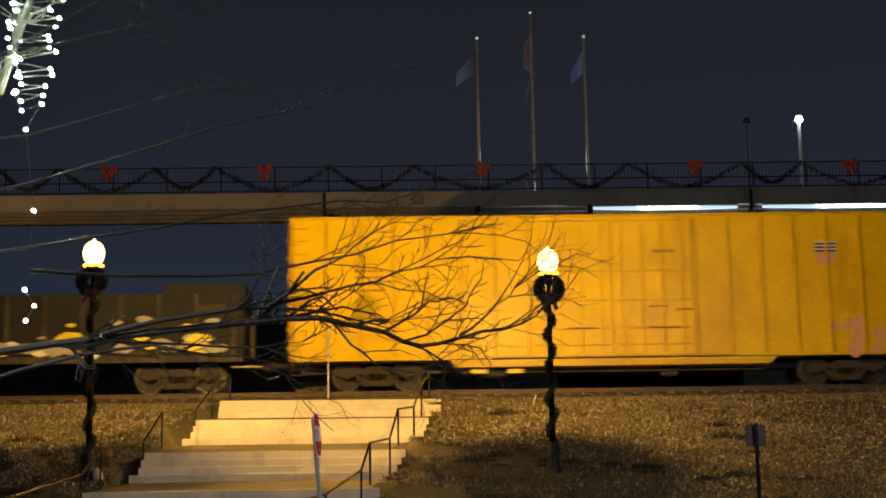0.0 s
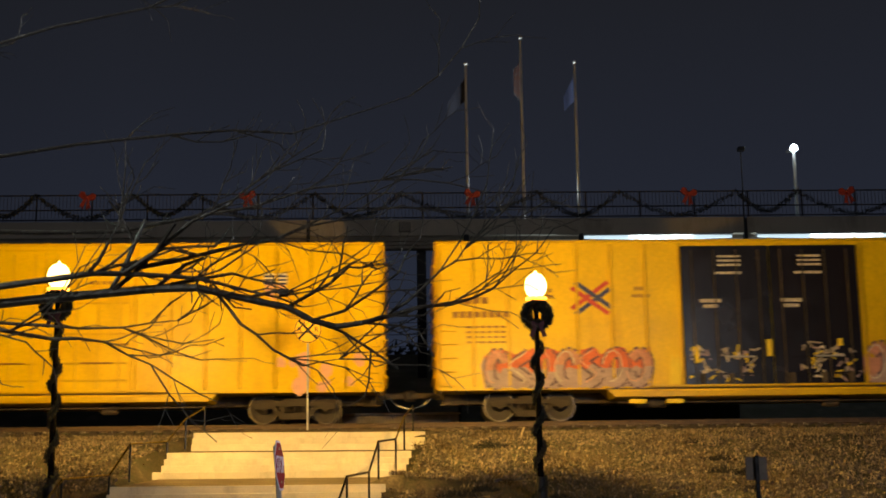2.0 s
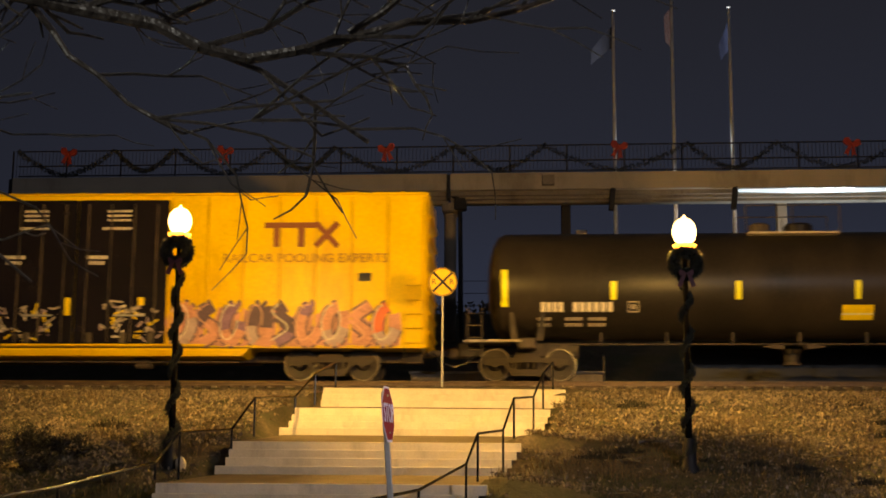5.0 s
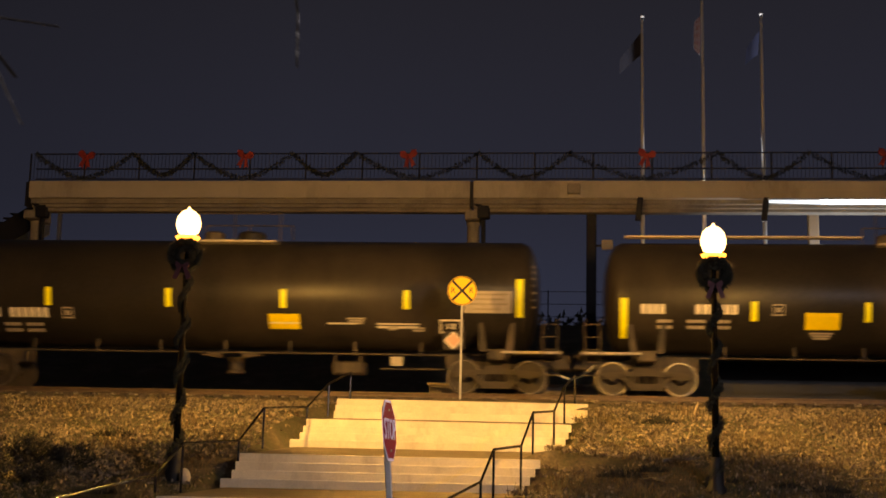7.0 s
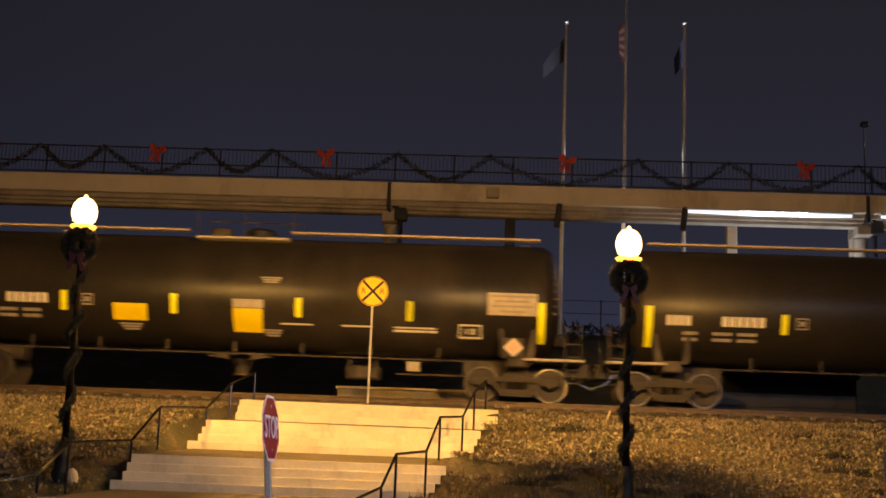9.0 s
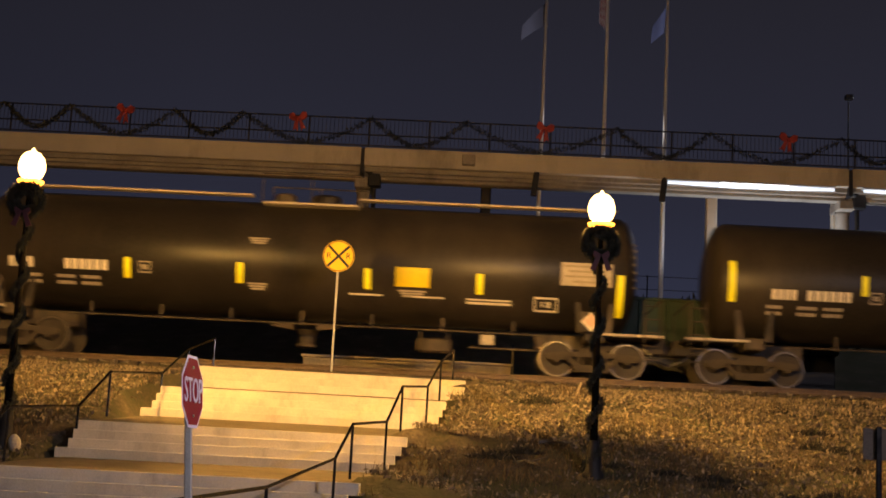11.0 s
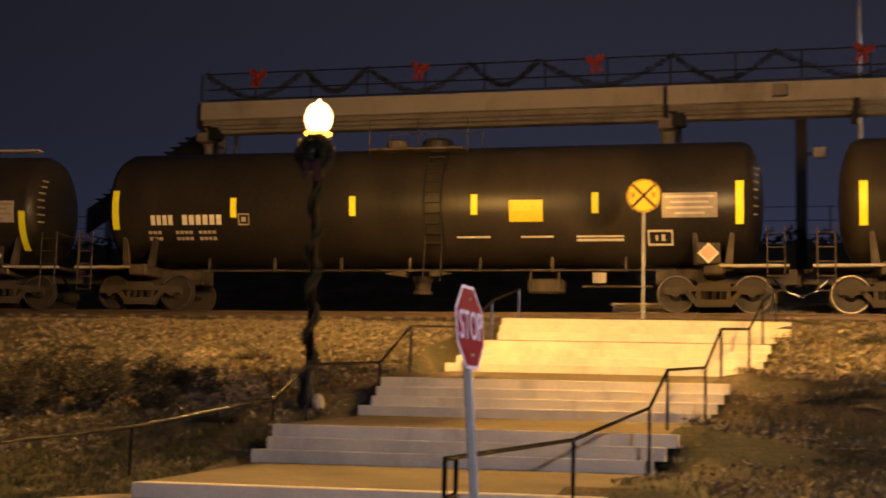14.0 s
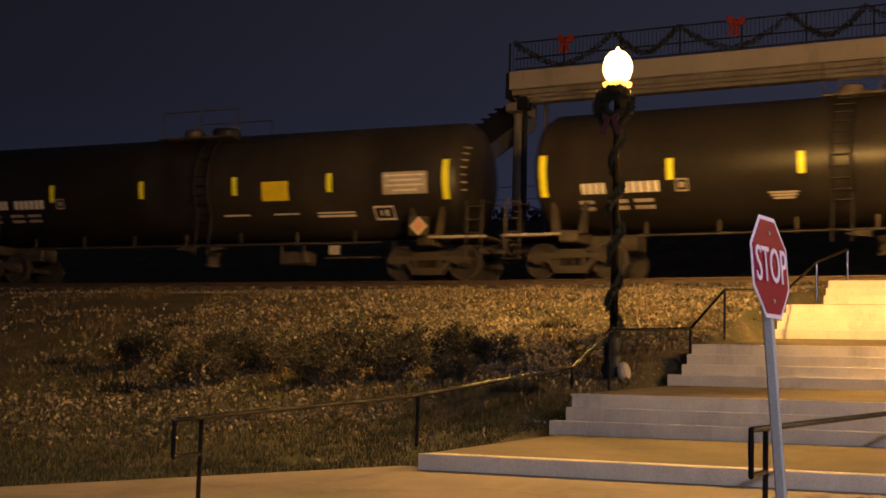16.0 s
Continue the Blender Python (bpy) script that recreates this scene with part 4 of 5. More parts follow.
        tagged(part("highlight", strokes(edge, 0.028, y - 0.020)[0], "white" if (i + style) % 2 else "placard", g), kind="stuff")


def boxcar(offset, style):
    L, W, sill, roof = 19.85 if style else 19.60, 1.6, 0.62, 5.27
    car = thing("boxcar", pose(0, TRACK_Y, RAIL_Z), "yellow ribbed steel boxcar with a black double door and graffiti" if style else "yellow ribbed steel boxcar with smooth doors and a small shield", "railway wagon", "wagons of the train")
    h = L / 2
    # body shell, with the lower edge stepped up over the bogies
    bm = B()
    e = 4.75
    outline = [(-h, 0.86), (-e - 0.25, 0.86), (-e, sill), (e, sill), (e + 0.25, 0.86), (h, 0.86), (h, roof - 0.06), (-h, roof - 0.06)]
    plate(bm, outline, 2 * W, pose(0, -W, 0))
    part("body", bm, "yellow", car)
    bm = B()
    box(bm, (0, 0, roof - 0.02), (L + 0.1, 2 * W + 0.06, 0.09), 0.02)
    for i in range(15):
        box(bm, (-h + 0.7 + i * (L - 1.4) / 14, 0, roof + 0.03), (0.1, 2 * W, 0.05), 0.01)
    part("roof", bm, "rib", car)
    part("side_sill", box(B(), (0, -W - 0.02, sill + 0.09), (2 * e, 0.05, 0.16), 0.01), "rib", car)
    part("side_sill", box(B(), (0, -W - 0.03, sill + 0.24), (2 * e + 0.6, 0.03, 0.025)), "frame", car)
    d0, d1 = (-2.7, 2.6) if style else (-2.5, 2.5)
    # ribs
    xs = [-h + 0.06 + i * (h + d0 - 0.1) / 7 for i in range(8)] + [d1 + 0.1 + i * (h - d1 - 0.16) / 7 for i in range(8)]
    for x in xs:
        shared("rib", lambda: box(B(), (0, 0, 0), (0.085, 0.07, 4.2), 0.02), "rib", car, pose(x, -W - 0.03, 3.06))
        shared("rib", None, "rib", car, pose(x, W + 0.03, 3.06))
    # doors
    for k, (a, b) in enumerate(((d0, (d0 + d1) / 2), ((d0 + d1) / 2, d1))):
        door = part("door", box(B(), ((a + b) / 2, -W - 0.055, 3.0), (b - a - 0.03, 0.09, 4.15), 0.02), "doorblack" if style else "yellow", car, "black sliding door" if style else "yellow sliding door")
        for i in range(4):
            x = a + (b - a) * (i + 0.5) / 4
            part("door_bar", rod(B(), (x, -W - 0.14, 1.0), (x, -W - 0.14, 4.95), 0.022, seg=6), "frame" if style else "rib", door)
        for z in (1.25, 1.75, 2.6, 3.5):
            part("door_rib", box(B(), ((a + b) / 2, -W - 0.115, z), (b - a - 0.2, 0.03, 0.06), 0.008), "doorblack" if style else "rib", door)
        part("door_handle", box(B(), ((a + b) / 2 + 0.3, -W - 0.17, 1.75), (0.9, 0.04, 0.05), 0.01), "steel" if style else "ochre", door)
    part("door_track", box(B(), (0, -W - 0.09, 0.92), (d1 - d0 + 2.2, 0.12, 0.07), 0.01), "rib", car)
    for s in (-1, 1):
        part("end_wall", box(B(), (s * (h + 0.03), 0, 3.05), (0.06, 2 * W - 0.1, 4.3), 0.02), "rib", car)
        for i in range(7):
            shared("end_rib", lambda: box(B(), (0, 0, 0), (0.1, 2.9, 0.16), 0.05), "rib", car, pose(s * (h + 0.08), 0, 1.3 + 0.55 * i))
        ladder(car, s * (h - 0.32), -W - 0.06, 1.0, 2.6 if style else 4.9)
        bm = B()
        for k in (-0.25, 0.25):
            rod(bm, (s * (h - 0.32) + k, -W, 0.88), (s * (h - 0.32) + k, -W - 0.04, 0.45), 0.018, seg=6)
        rod(bm, (s * (h - 0.32) - 0.25, -W - 0.04, 0.45), (s * (h - 0.32) + 0.25, -W - 0.04, 0.45), 0.02, seg=6)
        part("stirrup", bm, "frame", car)
        bogie(car, s * 7.2)
        coupler(car, s * h, s)
    part("centre_sill", box(B(), (0, 0, 0.72), (L - 0.4, 0.6, 0.34), 0.02), "frame", car)
    bm = B()
    box(bm, (-3.6, -0.9, 0.5), (0.9, 0.45, 0.3), 0.05)
    box(bm, (1.8, -0.8, 0.5), (0.5, 0.4, 0.34), 0.06)
    rod(bm, (-4.6, -1.1, 0.5), (4.6, -1.1, 0.5), 0.03, seg=6)
    part("brake_gear", bm, "frame", car)
    for x in (-4.1, -3.0):
        part("tape", box(B(), (x, -W + 0.1, 0.5), (0.5, 0.1, 0.13), 0.01), "plate", car, "yellow reflective patch")
    rng = random.Random(3 + style)
    y = -W - 0.006
    if style:
        for a, col in ((36, "red"), (-36, "navy")):
            for k in (-0.1, 0.1):
                bm = box(B(), (-5.35, y - 0.002 - (0.002 if a > 0 else 0), 3.55), (1.35, 0.006, 0.13), rot=Matrix.Translation((0, 0, 0)) @ Matrix.Rotation(radians(a), 4, "Y") @ Matrix.Translation((0, 0, k)))
                part("emblem_bar", bm, col if k < 0 else ("navy" if col == "red" else "red"), car, "bar of a crossed emblem")
        bm = B()
        bars(bm, -6.8, y, 3.78, 0.55, 0.12, rng, 4), bars(bm, -6.8, y, 3.60, 0.6, 0.12, rng, 5)
        bars(bm, -3.9, y, 3.82, 0.4, 0.12, rng, 4), bars(bm, -3.9, y, 3.60, 0.55, 0.10, rng, 5)
        bars(bm, -8.9, y - 0.06, 3.50, 1.0, 0.20, rng, 4), bars(bm, -8.65, y - 0.06, 3.08, 1.7, 0.19, rng, 8)
        for k in range(4):
            bars(bm, -8.5, y, 2.72 - 0.15 * k, 1.2, 0.07, rng, 6)
        tagged(part("faded_line", bm, "ochre", car, "faded dark lettering"), kind="stuff")
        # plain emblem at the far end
        bm = B()
        box(bm, (6.12, y - 0.03, 4.34), (1.58, 0.08, 0.15))
        box(bm, (5.68, y - 0.03, 4.0), (0.17, 0.078, 0.55))
        box(bm, (6.38, y - 0.03, 4.0), (0.17, 0.078, 0.55))
        for a in (47, -47):
            box(bm, (7.10, y - 0.03 - 0.003 * (a > 0), 4.07), (0.92, 0.08, 0.15), rot=Matrix.Rotation(radians(a), 4, "Y"))
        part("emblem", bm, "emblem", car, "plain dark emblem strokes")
        lettering("slogan", "RAILCAR POOLING EXPERTS", 0.265, pose(6.5, y - 0.065, 3.38), "ochre", car, "dark capital lettering")
        bm = B()
        bars(bm, 8.2, y, 2.86, 0.36, 0.24, rng)
        part("marking", bm, "doorblack", car)
        graffiti(car, -8.55, -3.7, 0.9, 2.05, y - 0.045, 11, 0)
        graffiti(car, 2.7, 9.2, 0.9, 2.15, y - 0.045, 22, 1)
        # stencils on the doors
        bm = B()
        for cx in (-1.25, 1.15):
            for k in range(3):
                bars(bm, cx, -W - 0.108, 4.75 - 0.13 * k, 0.7, 0.07, rng, 7)
            bars(bm, cx - 0.05, -W - 0.108, 4.25, 0.85, 0.08, rng, 8)
            for k in range(2):
                bars(bm, cx - 0.6, -W - 0.108, 3.42 - 0.16 * k, 0.65 - 0.2 * k, 0.11, rng, 5)
        tagged(part("stencil_line", bm, "white", car, "small white stencilled lines"), kind="stuff")
        for cx, cz, sx, sz in ((-0.2, 2.0, 0.16, 0.5), (-2.35, 1.8, 0.12, 0.45), (1.9, 2.15, 0.16, 0.22)):
            part("tape", box(B(), (cx, -W - 0.19, cz), (sx, 0.008, sz)), "plate", car, "yellow reflective patch")
        for col, count in (("pale", 26), ("plate", 16), ("lilac", 14), ("white", 10)):
            paths = []
            for k in range(count):
                px, pz = rng.choice((rng.uniform(-2.5, -0.7), rng.uniform(0.6, 2.4))), rng.uniform(1.08, 2.05)
                paths.append([(px, pz), (px + rng.uniform(-0.12, 0.22), pz + rng.uniform(-0.15, 0.18)), (px + rng.uniform(-0.1, 0.3), pz + rng.uniform(-0.12, 0.25))])
            part("door_graffiti", strokes(paths, 0.05, -W - 0.106)[0], col, car, "thin sprayed scrawl over the doors")
        for cx in (-2.2, -1.35, 0.45, 1.4, 2.2):
            part("door_latch", box(B(), (cx, -W - 0.17, 1.12), (0.16, 0.1, 0.3), 0.02), "frame", car)
        for cx in (-2.9, -3.05, 2.75):
            part("drip", plate(B(), [(cx - 0.1, 1.0), (cx + 0.05, 0.96), (cx + 0.12, 1.55), (cx, 1.9), (cx - 0.08, 1.5)], 0.003, pose(0, y - 0.046, 0)), "plate", car, "bright yellow spray drip")
    else:
        s = part("shield", plate(B(), [(6.35, 4.15), (6.95, 4.15), (6.95, 3.75), (6.65, 3.52), (6.35, 3.75)], 0.004, pose(0, y, 0)), "placard", car, "small shield emblem in dark blue and pink")
        part("shield_top", box(B(), (6.65, y - 0.001, 4.2), (0.68, 0.004, 0.34)), "white", s)
        for k in range(3):
            part("shield_bar", box(B(), (6.65, y - 0.003, 4.28 - 0.11 * k), (0.66, 0.006, 0.06)), "navy", s)
        bm = B()
        bars(bm, 1.6, y - 0.1, 4.1, 0.7, 0.1, rng, 4)
        for k in range(4):
            bars(bm, -7.4, y, 3.6 - 0.2 * k, 0.9, 0.08, rng, 5)
        bars(bm, 1.4, y - 0.1, 2.4, 0.6, 0.05, rng), bars(bm, 2.2, y - 0.1, 2.3, 0.5, 0.05, rng)
        tagged(part("faded_line", bm, "ochre", car, "faded dark lettering"), kind="stuff")
        for k in range(16):
            bm = B()
            px, pz = rng.uniform(6.6, 9.2), rng.uniform(1.0, 1.9)
            r = rng.uniform(0.08, 0.26)
            plate(bm, [(px + r * math.cos(q), pz + r * math.sin(q) * rng.uniform(0.7, 1.4)) for q in [j * 0.785 for j in range(8)]], 0.002, pose(0, y - 0.002 - 0.0005 * k, 0))
            part("graffiti", bm, "placard", car, "pale sprayed blotch")
    CARS.append((car, offset + h))


def tank_mesh(r, half):
    """The barrel lying along x with dished ends."""
    prof = [(0.02, -half - 0.50), (r * 0.45, -half - 0.46), (r * 0.75, -half - 0.34), (r * 0.93, -half - 0.2), (r, -half), (r, -half / 3), (r, half / 3), (r, half), (r * 0.93, half + 0.2), (r * 0.75, half + 0.34), (r * 0.45, half + 0.46), (0.02, half + 0.50)]
    return turned(B(), prof, 56, pose(0, 0, 2.75, 0, 90, 0))


def patch(bm, x, z, w, h, r=1.552, cz=2.75):
    """A decal that follows the barrel's curve on the street side."""
    a0, a1 = math.asin(max(-0.98, min(0.98, (z - h / 2 - cz) / r))), math.asin(max(-0.98, min(0.98, (z + h / 2 - cz) / r)))
    n = 4
    rows = []
    for rr in (r + 0.006, r - 0.03):
        rows.append([[bm.verts.new((x + s * w / 2, -rr * math.cos(a0 + (a1 - a0) * i / n), cz + rr * math.sin(a0 + (a1 - a0) * i / n))) for i in range(n + 1)] for s in (-1, 1)])
    (a, b), (c, d) = rows
    for i in range(n):
        bm.faces.new((a[i], b[i], b[i + 1], a[i + 1]))
    bm.faces.new((a[0], c[0], d[0], b[0]))
    bm.faces.new((a[n], b[n], d[n], c[n]))
    return bm


def word_row(x, z, w, h, chars, rng):
    bm = B()
    step = w / chars
    for i in range(chars):
        patch(bm, x - w / 2 + step * (i + 0.5), z, step * 0.74, h)
    return bm


def tank_car(offset, kind):
    R, half = 1.55, 8.10
    car = thing("tank_wagon", pose(0, TRACK_Y, RAIL_Z), "black tank wagon with yellow tapes" + (" and a pale roof walk" if kind in (1, 2) else " and white stencils"), "railway wagon", "wagons of the train")
    shared("tank", lambda: tank_mesh(R, half), "tank", car, smooth=True)
    rng = random.Random(40 + kind)
    # heights of the tall tapes, short tapes, lettering and data board; the board's middle
    tall_z, short_z, text_z, board_z, board_x = ((2.54, 2.46, 2.02, 2.42, 7.20), (2.05, 2.24, 2.28, 2.50, 7.30), (2.07, 2.20, 2.23, 2.56, 7.20), (2.58, 2.60, 2.30, 2.52, 6.90), (2.52, 2.54, 2.16, 2.52, 6.90))[kind]
    for x in (-8.07, 8.07):
        part("tape", patch(B(), x, tall_z, 0.19, 1.02), "reflect", car, "tall yellow reflective tape")
    short = {0: (-5.05, -1.63, 1.59, 5.0), 1: (-4.63, -1.68, 1.65, 4.6), 2: (-4.55, -1.65, 1.63, 4.5), 3: (-4.73, -1.5, 1.65, 4.65), 4: (-4.77, -1.65, 1.6, 4.65)}[kind]
    for x in short:
        part("tape", patch(B(), x, short_z, 0.17, 0.5), "reflect", car, "short yellow reflective tape")
    pl = {0: (1.6, 1.86, 0.85, 0.38), 1: (-2.85, 2.0, 0.9, 0.42), 2: (2.78, 2.29, 0.88, 0.48), 3: (2.95, 2.43, 0.84, 0.52), 4: (3.4, 2.4, 0.85, 0.5)}[kind]
    part("plate", patch(B(), *pl), "plate", car, "yellow warning plate")
    if kind == 1:
        part("plate", patch(B(), 0.3, 1.88, 0.78, 0.58), "plate", car, "yellow warning plate")
        part("upper_board", patch(B(), 0.3, 2.3, 0.82, 0.22), "pale", car, "pale board above the warning plate")
    for x, z, w in {0: ((3.6, 1.95, 0.5), (4.6, 1.75, 0.3), (5.3, 1.72, 0.35)), 1: ((0.95, 1.65, 0.5), (0.9, 3.0, 0.55), (-2.85, 1.7, 0.6)), 2: ((-1.2, 1.95, 0.5), (-1.2, 3.1, 0.5), (2.78, 1.95, 0.7)), 3: (), 4: ((-2.1, 1.9, 0.7),)}[kind]:
        bm = B()
        for k in range(3 if w > 0.4 else 2):
            patch(bm, x, z - 0.06 * k, w * (1 - 0.15 * k), 0.04)
        tagged(part("stencil_line", bm, "pale", car, "small dull stencilled lines"), kind="stuff")
    # stencil block on the dished end
    bm = B()
    rng2 = random.Random(90 + kind)
    for i in range(7):
        q = 0.62 - 0.16 * i
        w = rng2.uniform(0.25, 0.42)
        for j in range(4):
            box(bm, (half + 0.30, -1.245 * math.cos(q), 2.75 + 1.245 * math.sin(q)), (w / 5, 0.012, 0.045), rot=Matrix.Rotation(radians(52), 4, "Z") @ Matrix.Translation(((j - 1.5) * w / 4, 0, 0)))
    tagged(part("stencil_line", bm, "soffit", car, "small dull stencilled lines on the dished end"), kind="stuff")
    # stencils
    tagged(part("reporting_mark", word_row(-7.3 if kind in (1, 2) else -6.75, text_z, 0.66, 0.25, 4, rng), "white", car, "white bar lettering"), kind="stuff")
    tagged(part("reporting_mark", word_row(-5.62, text_z, 1.15, 0.25, 6, rng), "white", car, "white bar lettering"), kind="stuff")
    bm = B()
    for k in range(2):
        for cx, w, c in ((-6.98, 0.4, 3), (-6.15, 0.5, 4), (-5.5, 0.5, 4)):
            for i in range(c):
                patch(bm, cx - w / 2 + w / c * (i + 0.5), text_z - 0.31 - 0.15 * k, w / c * 0.8, 0.075)
    tagged(part("stencil_line", bm, "pale", car, "small dull stencilled lines"), kind="stuff")
    bm = B()
    frame_at = (-4.5, -4.0, -4.1, -4.45, -4.5)[kind]
    for dx, dz, w, h in ((0, 0.13, 0.3, 0.03), (0, -0.13, 0.3, 0.03), (-0.14, 0, 0.03, 0.26), (0.14, 0, 0.03, 0.26), (0, 0, 0.12, 0.12)):
        patch(bm, frame_at + dx, text_z + dz, w, h)
    part("stencil_frame", bm, "pale", car)
    # data board
    bm = B()
    patch(bm, board_x, board_z, 1.30, 0.58)
    part("data_board", bm, "pale", car, "pale data panel")
    bm = B()
    for k in range(4):
        patch(bm, board_x, board_z + 0.2 - 0.13 * k, (1.16, 0.9, 1.1, 0.7)[k], 0.05, 1.558)
    tagged(part("board_line", bm, "soffit" if kind != 3 else "white", car), kind="stuff")
    bm = B()
    for x, w in ((1.6, 0.85), (3.2, 0.8), (4.75, 1.15)):
        patch(bm, x, 1.82, w, 0.035)
        if w > 1:
            patch(bm, x, 1.74, w, 0.05)
    tagged(part("stencil_line", bm, "white", car, "thin white stencilled lines"), kind="stuff")
    bm = B()
    for dx, dz, w, h in ((0, 0.15, 0.6, 0.04), (0, -0.15, 0.6, 0.04), (-0.28, 0, 0.04, 0.3), (0.28, 0, 0.04, 0.3), (-0.09, 0, 0.05, 0.12), (0.07, 0, 0.09, 0.14)):
        patch(bm, 6.2, 1.78 + dz, w, h) if dx == 0 and w > 0.5 else patch(bm, 6.2 + dx, 1.78 + dz, w, h)
    part("stencil_frame", bm, "white", car)
    # placard in its holder at the end
    hx = 6.3 if kind == 0 else 7.35
    ph = part("placard_holder", box(B(), (hx, -1.52, 1.36), (0.56, 0.03, 0.5), 0.01), "frame", car)
    pc = part("placard", plate(B(), [(hx - 0.25, 1.36), (hx, 1.11), (hx + 0.25, 1.36), (hx, 1.61)], 0.006, pose(0, -1.548, 0)), "white", ph, "white diamond placard")
    part("placard_face", plate(B(), [(hx - 0.2, 1.37), (hx, 1.17), (hx + 0.2, 1.37), (hx, 1.57)], 0.003, pose(0, -1.551, 0)), "placard", car, "pink diamond field")
    # underframe: stub sills, bolsters, walkway steps, ladders
    for s in (-1, 1):
        part("stub_sill", box(B(), (s * 7.7, 0, 0.92), (3.4, 0.7, 0.4), 0.03), "frame", car)
        part("bolster", box(B(), (s * 7.45, 0, 1.02), (0.5, 2.7, 0.3), 0.04), "frame", car)
        part("end_sill", box(B(), (s * 8.55, 0, 1.06), (1.3, 2.9, 0.09), 0.01), "frame", car)
        part("sill_edge", box(B(), (s * 8.4, -1.46, 1.075), (1.6, 0.03, 0.06)), "pale", car, "thin bright edge")
        for sx in (-0.35, 0.35):
            bm = B()
            plate(bm, [(s * 7.45 + sx - 0.1, 1.1), (s * 7.45 + sx + 0.1, 1.1), (s * 7.45 + sx * 1.3 + 0.05, 2.0), (s * 7.45 + sx * 1.3 - 0.05, 2.0)], 0.12, pose(0, -1.28, 0))
            part("saddle", bm, "frame", car)
        bm = B()
        for k in (-0.2, 0.2):
            rod(bm, (s * 8.9 + k, -1.5, 0.45), (s * 8.9 + k, -1.5, 2.0), 0.018, seg=6)
        for i in range(5):
            rod(bm, (s * 8.9 - 0.2, -1.5, 0.48 + 0.34 * i), (s * 8.9 + 0.2, -1.5, 0.48 + 0.34 * i), 0.016, seg=6)
        part("ladder", bm, "frame", car)
        bm = B()
        rod(bm, (s * 9.1, -1.45, 2.0), (s * 9.1, 1.45, 2.0), 0.02, seg=6)
        rod(bm, (s * 9.1, -1.45, 1.1), (s * 9.1, -1.45, 2.0), 0.02, seg=6)
        rod(bm, (s * 9.1, 1.45, 1.1), (s * 9.1, 1.45, 2.0), 0.02, seg=6)
        part("end_railing", bm, "frame", car)
        bogie(car, s * 7.45)
        coupler(car, s * 8.75, s)
    # side rods, brake gear, outlet
    part("running_rod", rod(B(), (-6.2, -1.35, 0.98), (6.2, -1.35, 0.98), 0.025, seg=6), "frame", car)
    for i in range(7):
        part("rod_bracket", box(B(), (-5.4 + 1.8 * i, -1.33, 1.12), (0.07, 0.05, 0.36), 0.008), "frame", car)
    bm = B()
    box(bm, (3.4, -0.9, 0.62), (0.9, 0.5, 0.36), 0.05)
    rod(bm, (4.3, -1.0, 0.62), (6.0, -1.0, 0.62), 0.03, seg=6)
    for x in (3.05, 3.75):
        box(bm, (x, -1.2, 0.75), (0.06, 0.06, 0.55), 0.01)
    part("brake_gear", bm, "frame", car)
    part("tag", box(B(), (4.75, -1.3, 0.8), (0.34, 0.02, 0.26), 0.01), "pale", car, "pale metal tag")
    bm = turned(B(), [(0.3, 0.95), (0.22, 0.8), (0.2, 0.6), (0.26, 0.58), (0.26, 0.5)], 14)
    for s in (-1, 1):
        plate(bm, [(s * 0.3, 1.1), (s * 0.9, 0.98), (s * 0.3, 0.9)], 0.3, pose(0, -0.6, 0))
    part("bottom_outlet", bm, "frame", car)
    # top fittings
    part("manway", turned(B(), [(0.42, 4.2), (0.42, 4.48), (0.36, 4.55)], 18, Matrix.Translation((0.3, 0, 0))), "tank", car)
    part("valve_housing", turned(B(), [(0.3, 4.2), (0.3, 4.52), (0.2, 4.58)], 14, Matrix.Translation((-0.8, 0, 0))), "frame", car)
    part("top_platform", box(B(), (0, -0.95, 4.12), (2.5, 0.5, 0.06), 0.01), "pale" if kind < 3 else "frame", car, "pale worn top platform" if kind < 3 else "")
    bm = B()
    lx = {3: 0.6, 4: -0.75}[kind] if kind > 2 else 0.0
    for k in (-0.22, 0.22) if kind > 2 else ():
        pts = [Vector((lx + k, -(R + 0.12) * math.cos(q), 2.75 + (R + 0.12) * math.sin(q))) for q in [0.9 - 0.3 * j for j in range(6)]] + [Vector((lx + k, -1.5, 0.7))]
        for a, b in zip(pts, pts[1:]):
            rod(bm, a, b, 0.028, seg=6)
    rungs = []
    for j in range(11 if kind > 2 else 0):
        q = 0.9 - 0.16 * j
        y, z = -(R + 0.12) * math.cos(q), 2.75 + (R + 0.12) * math.sin(q)
        rungs.append(rod(B(), (lx - 0.22, y, z), (lx + 0.22, y, z), 0.016, seg=6))
    if kind > 2:
        sl = part("side_ladder", bm, "fence", car)
        for rung in rungs:
            part("rung", rung, "fence", sl)
    rail_x = 1.3
    for y in (-0.9, 0.9):
        bm = B()
        rod(bm, (-rail_x, y, 4.95), (rail_x, y, 4.95), 0.018, seg=6)
        for x in (-rail_x, 0, rail_x):
            rod(bm, (x, y, 4.05), (x, y, 4.95), 0.018, seg=6)
        part("top_railing", bm, "frame", car)
    if kind in (1, 2):
        for a, b in ((-8.0, -1.6), (1.2, 8.0)):
            part("roof_walk", box(B(), ((a + b) / 2, -0.45, 4.42), (b - a, 0.3, 0.05), 0.008), "pale", car, "pale roof walk plank")
    CARS.append((car, offset + 8.07))


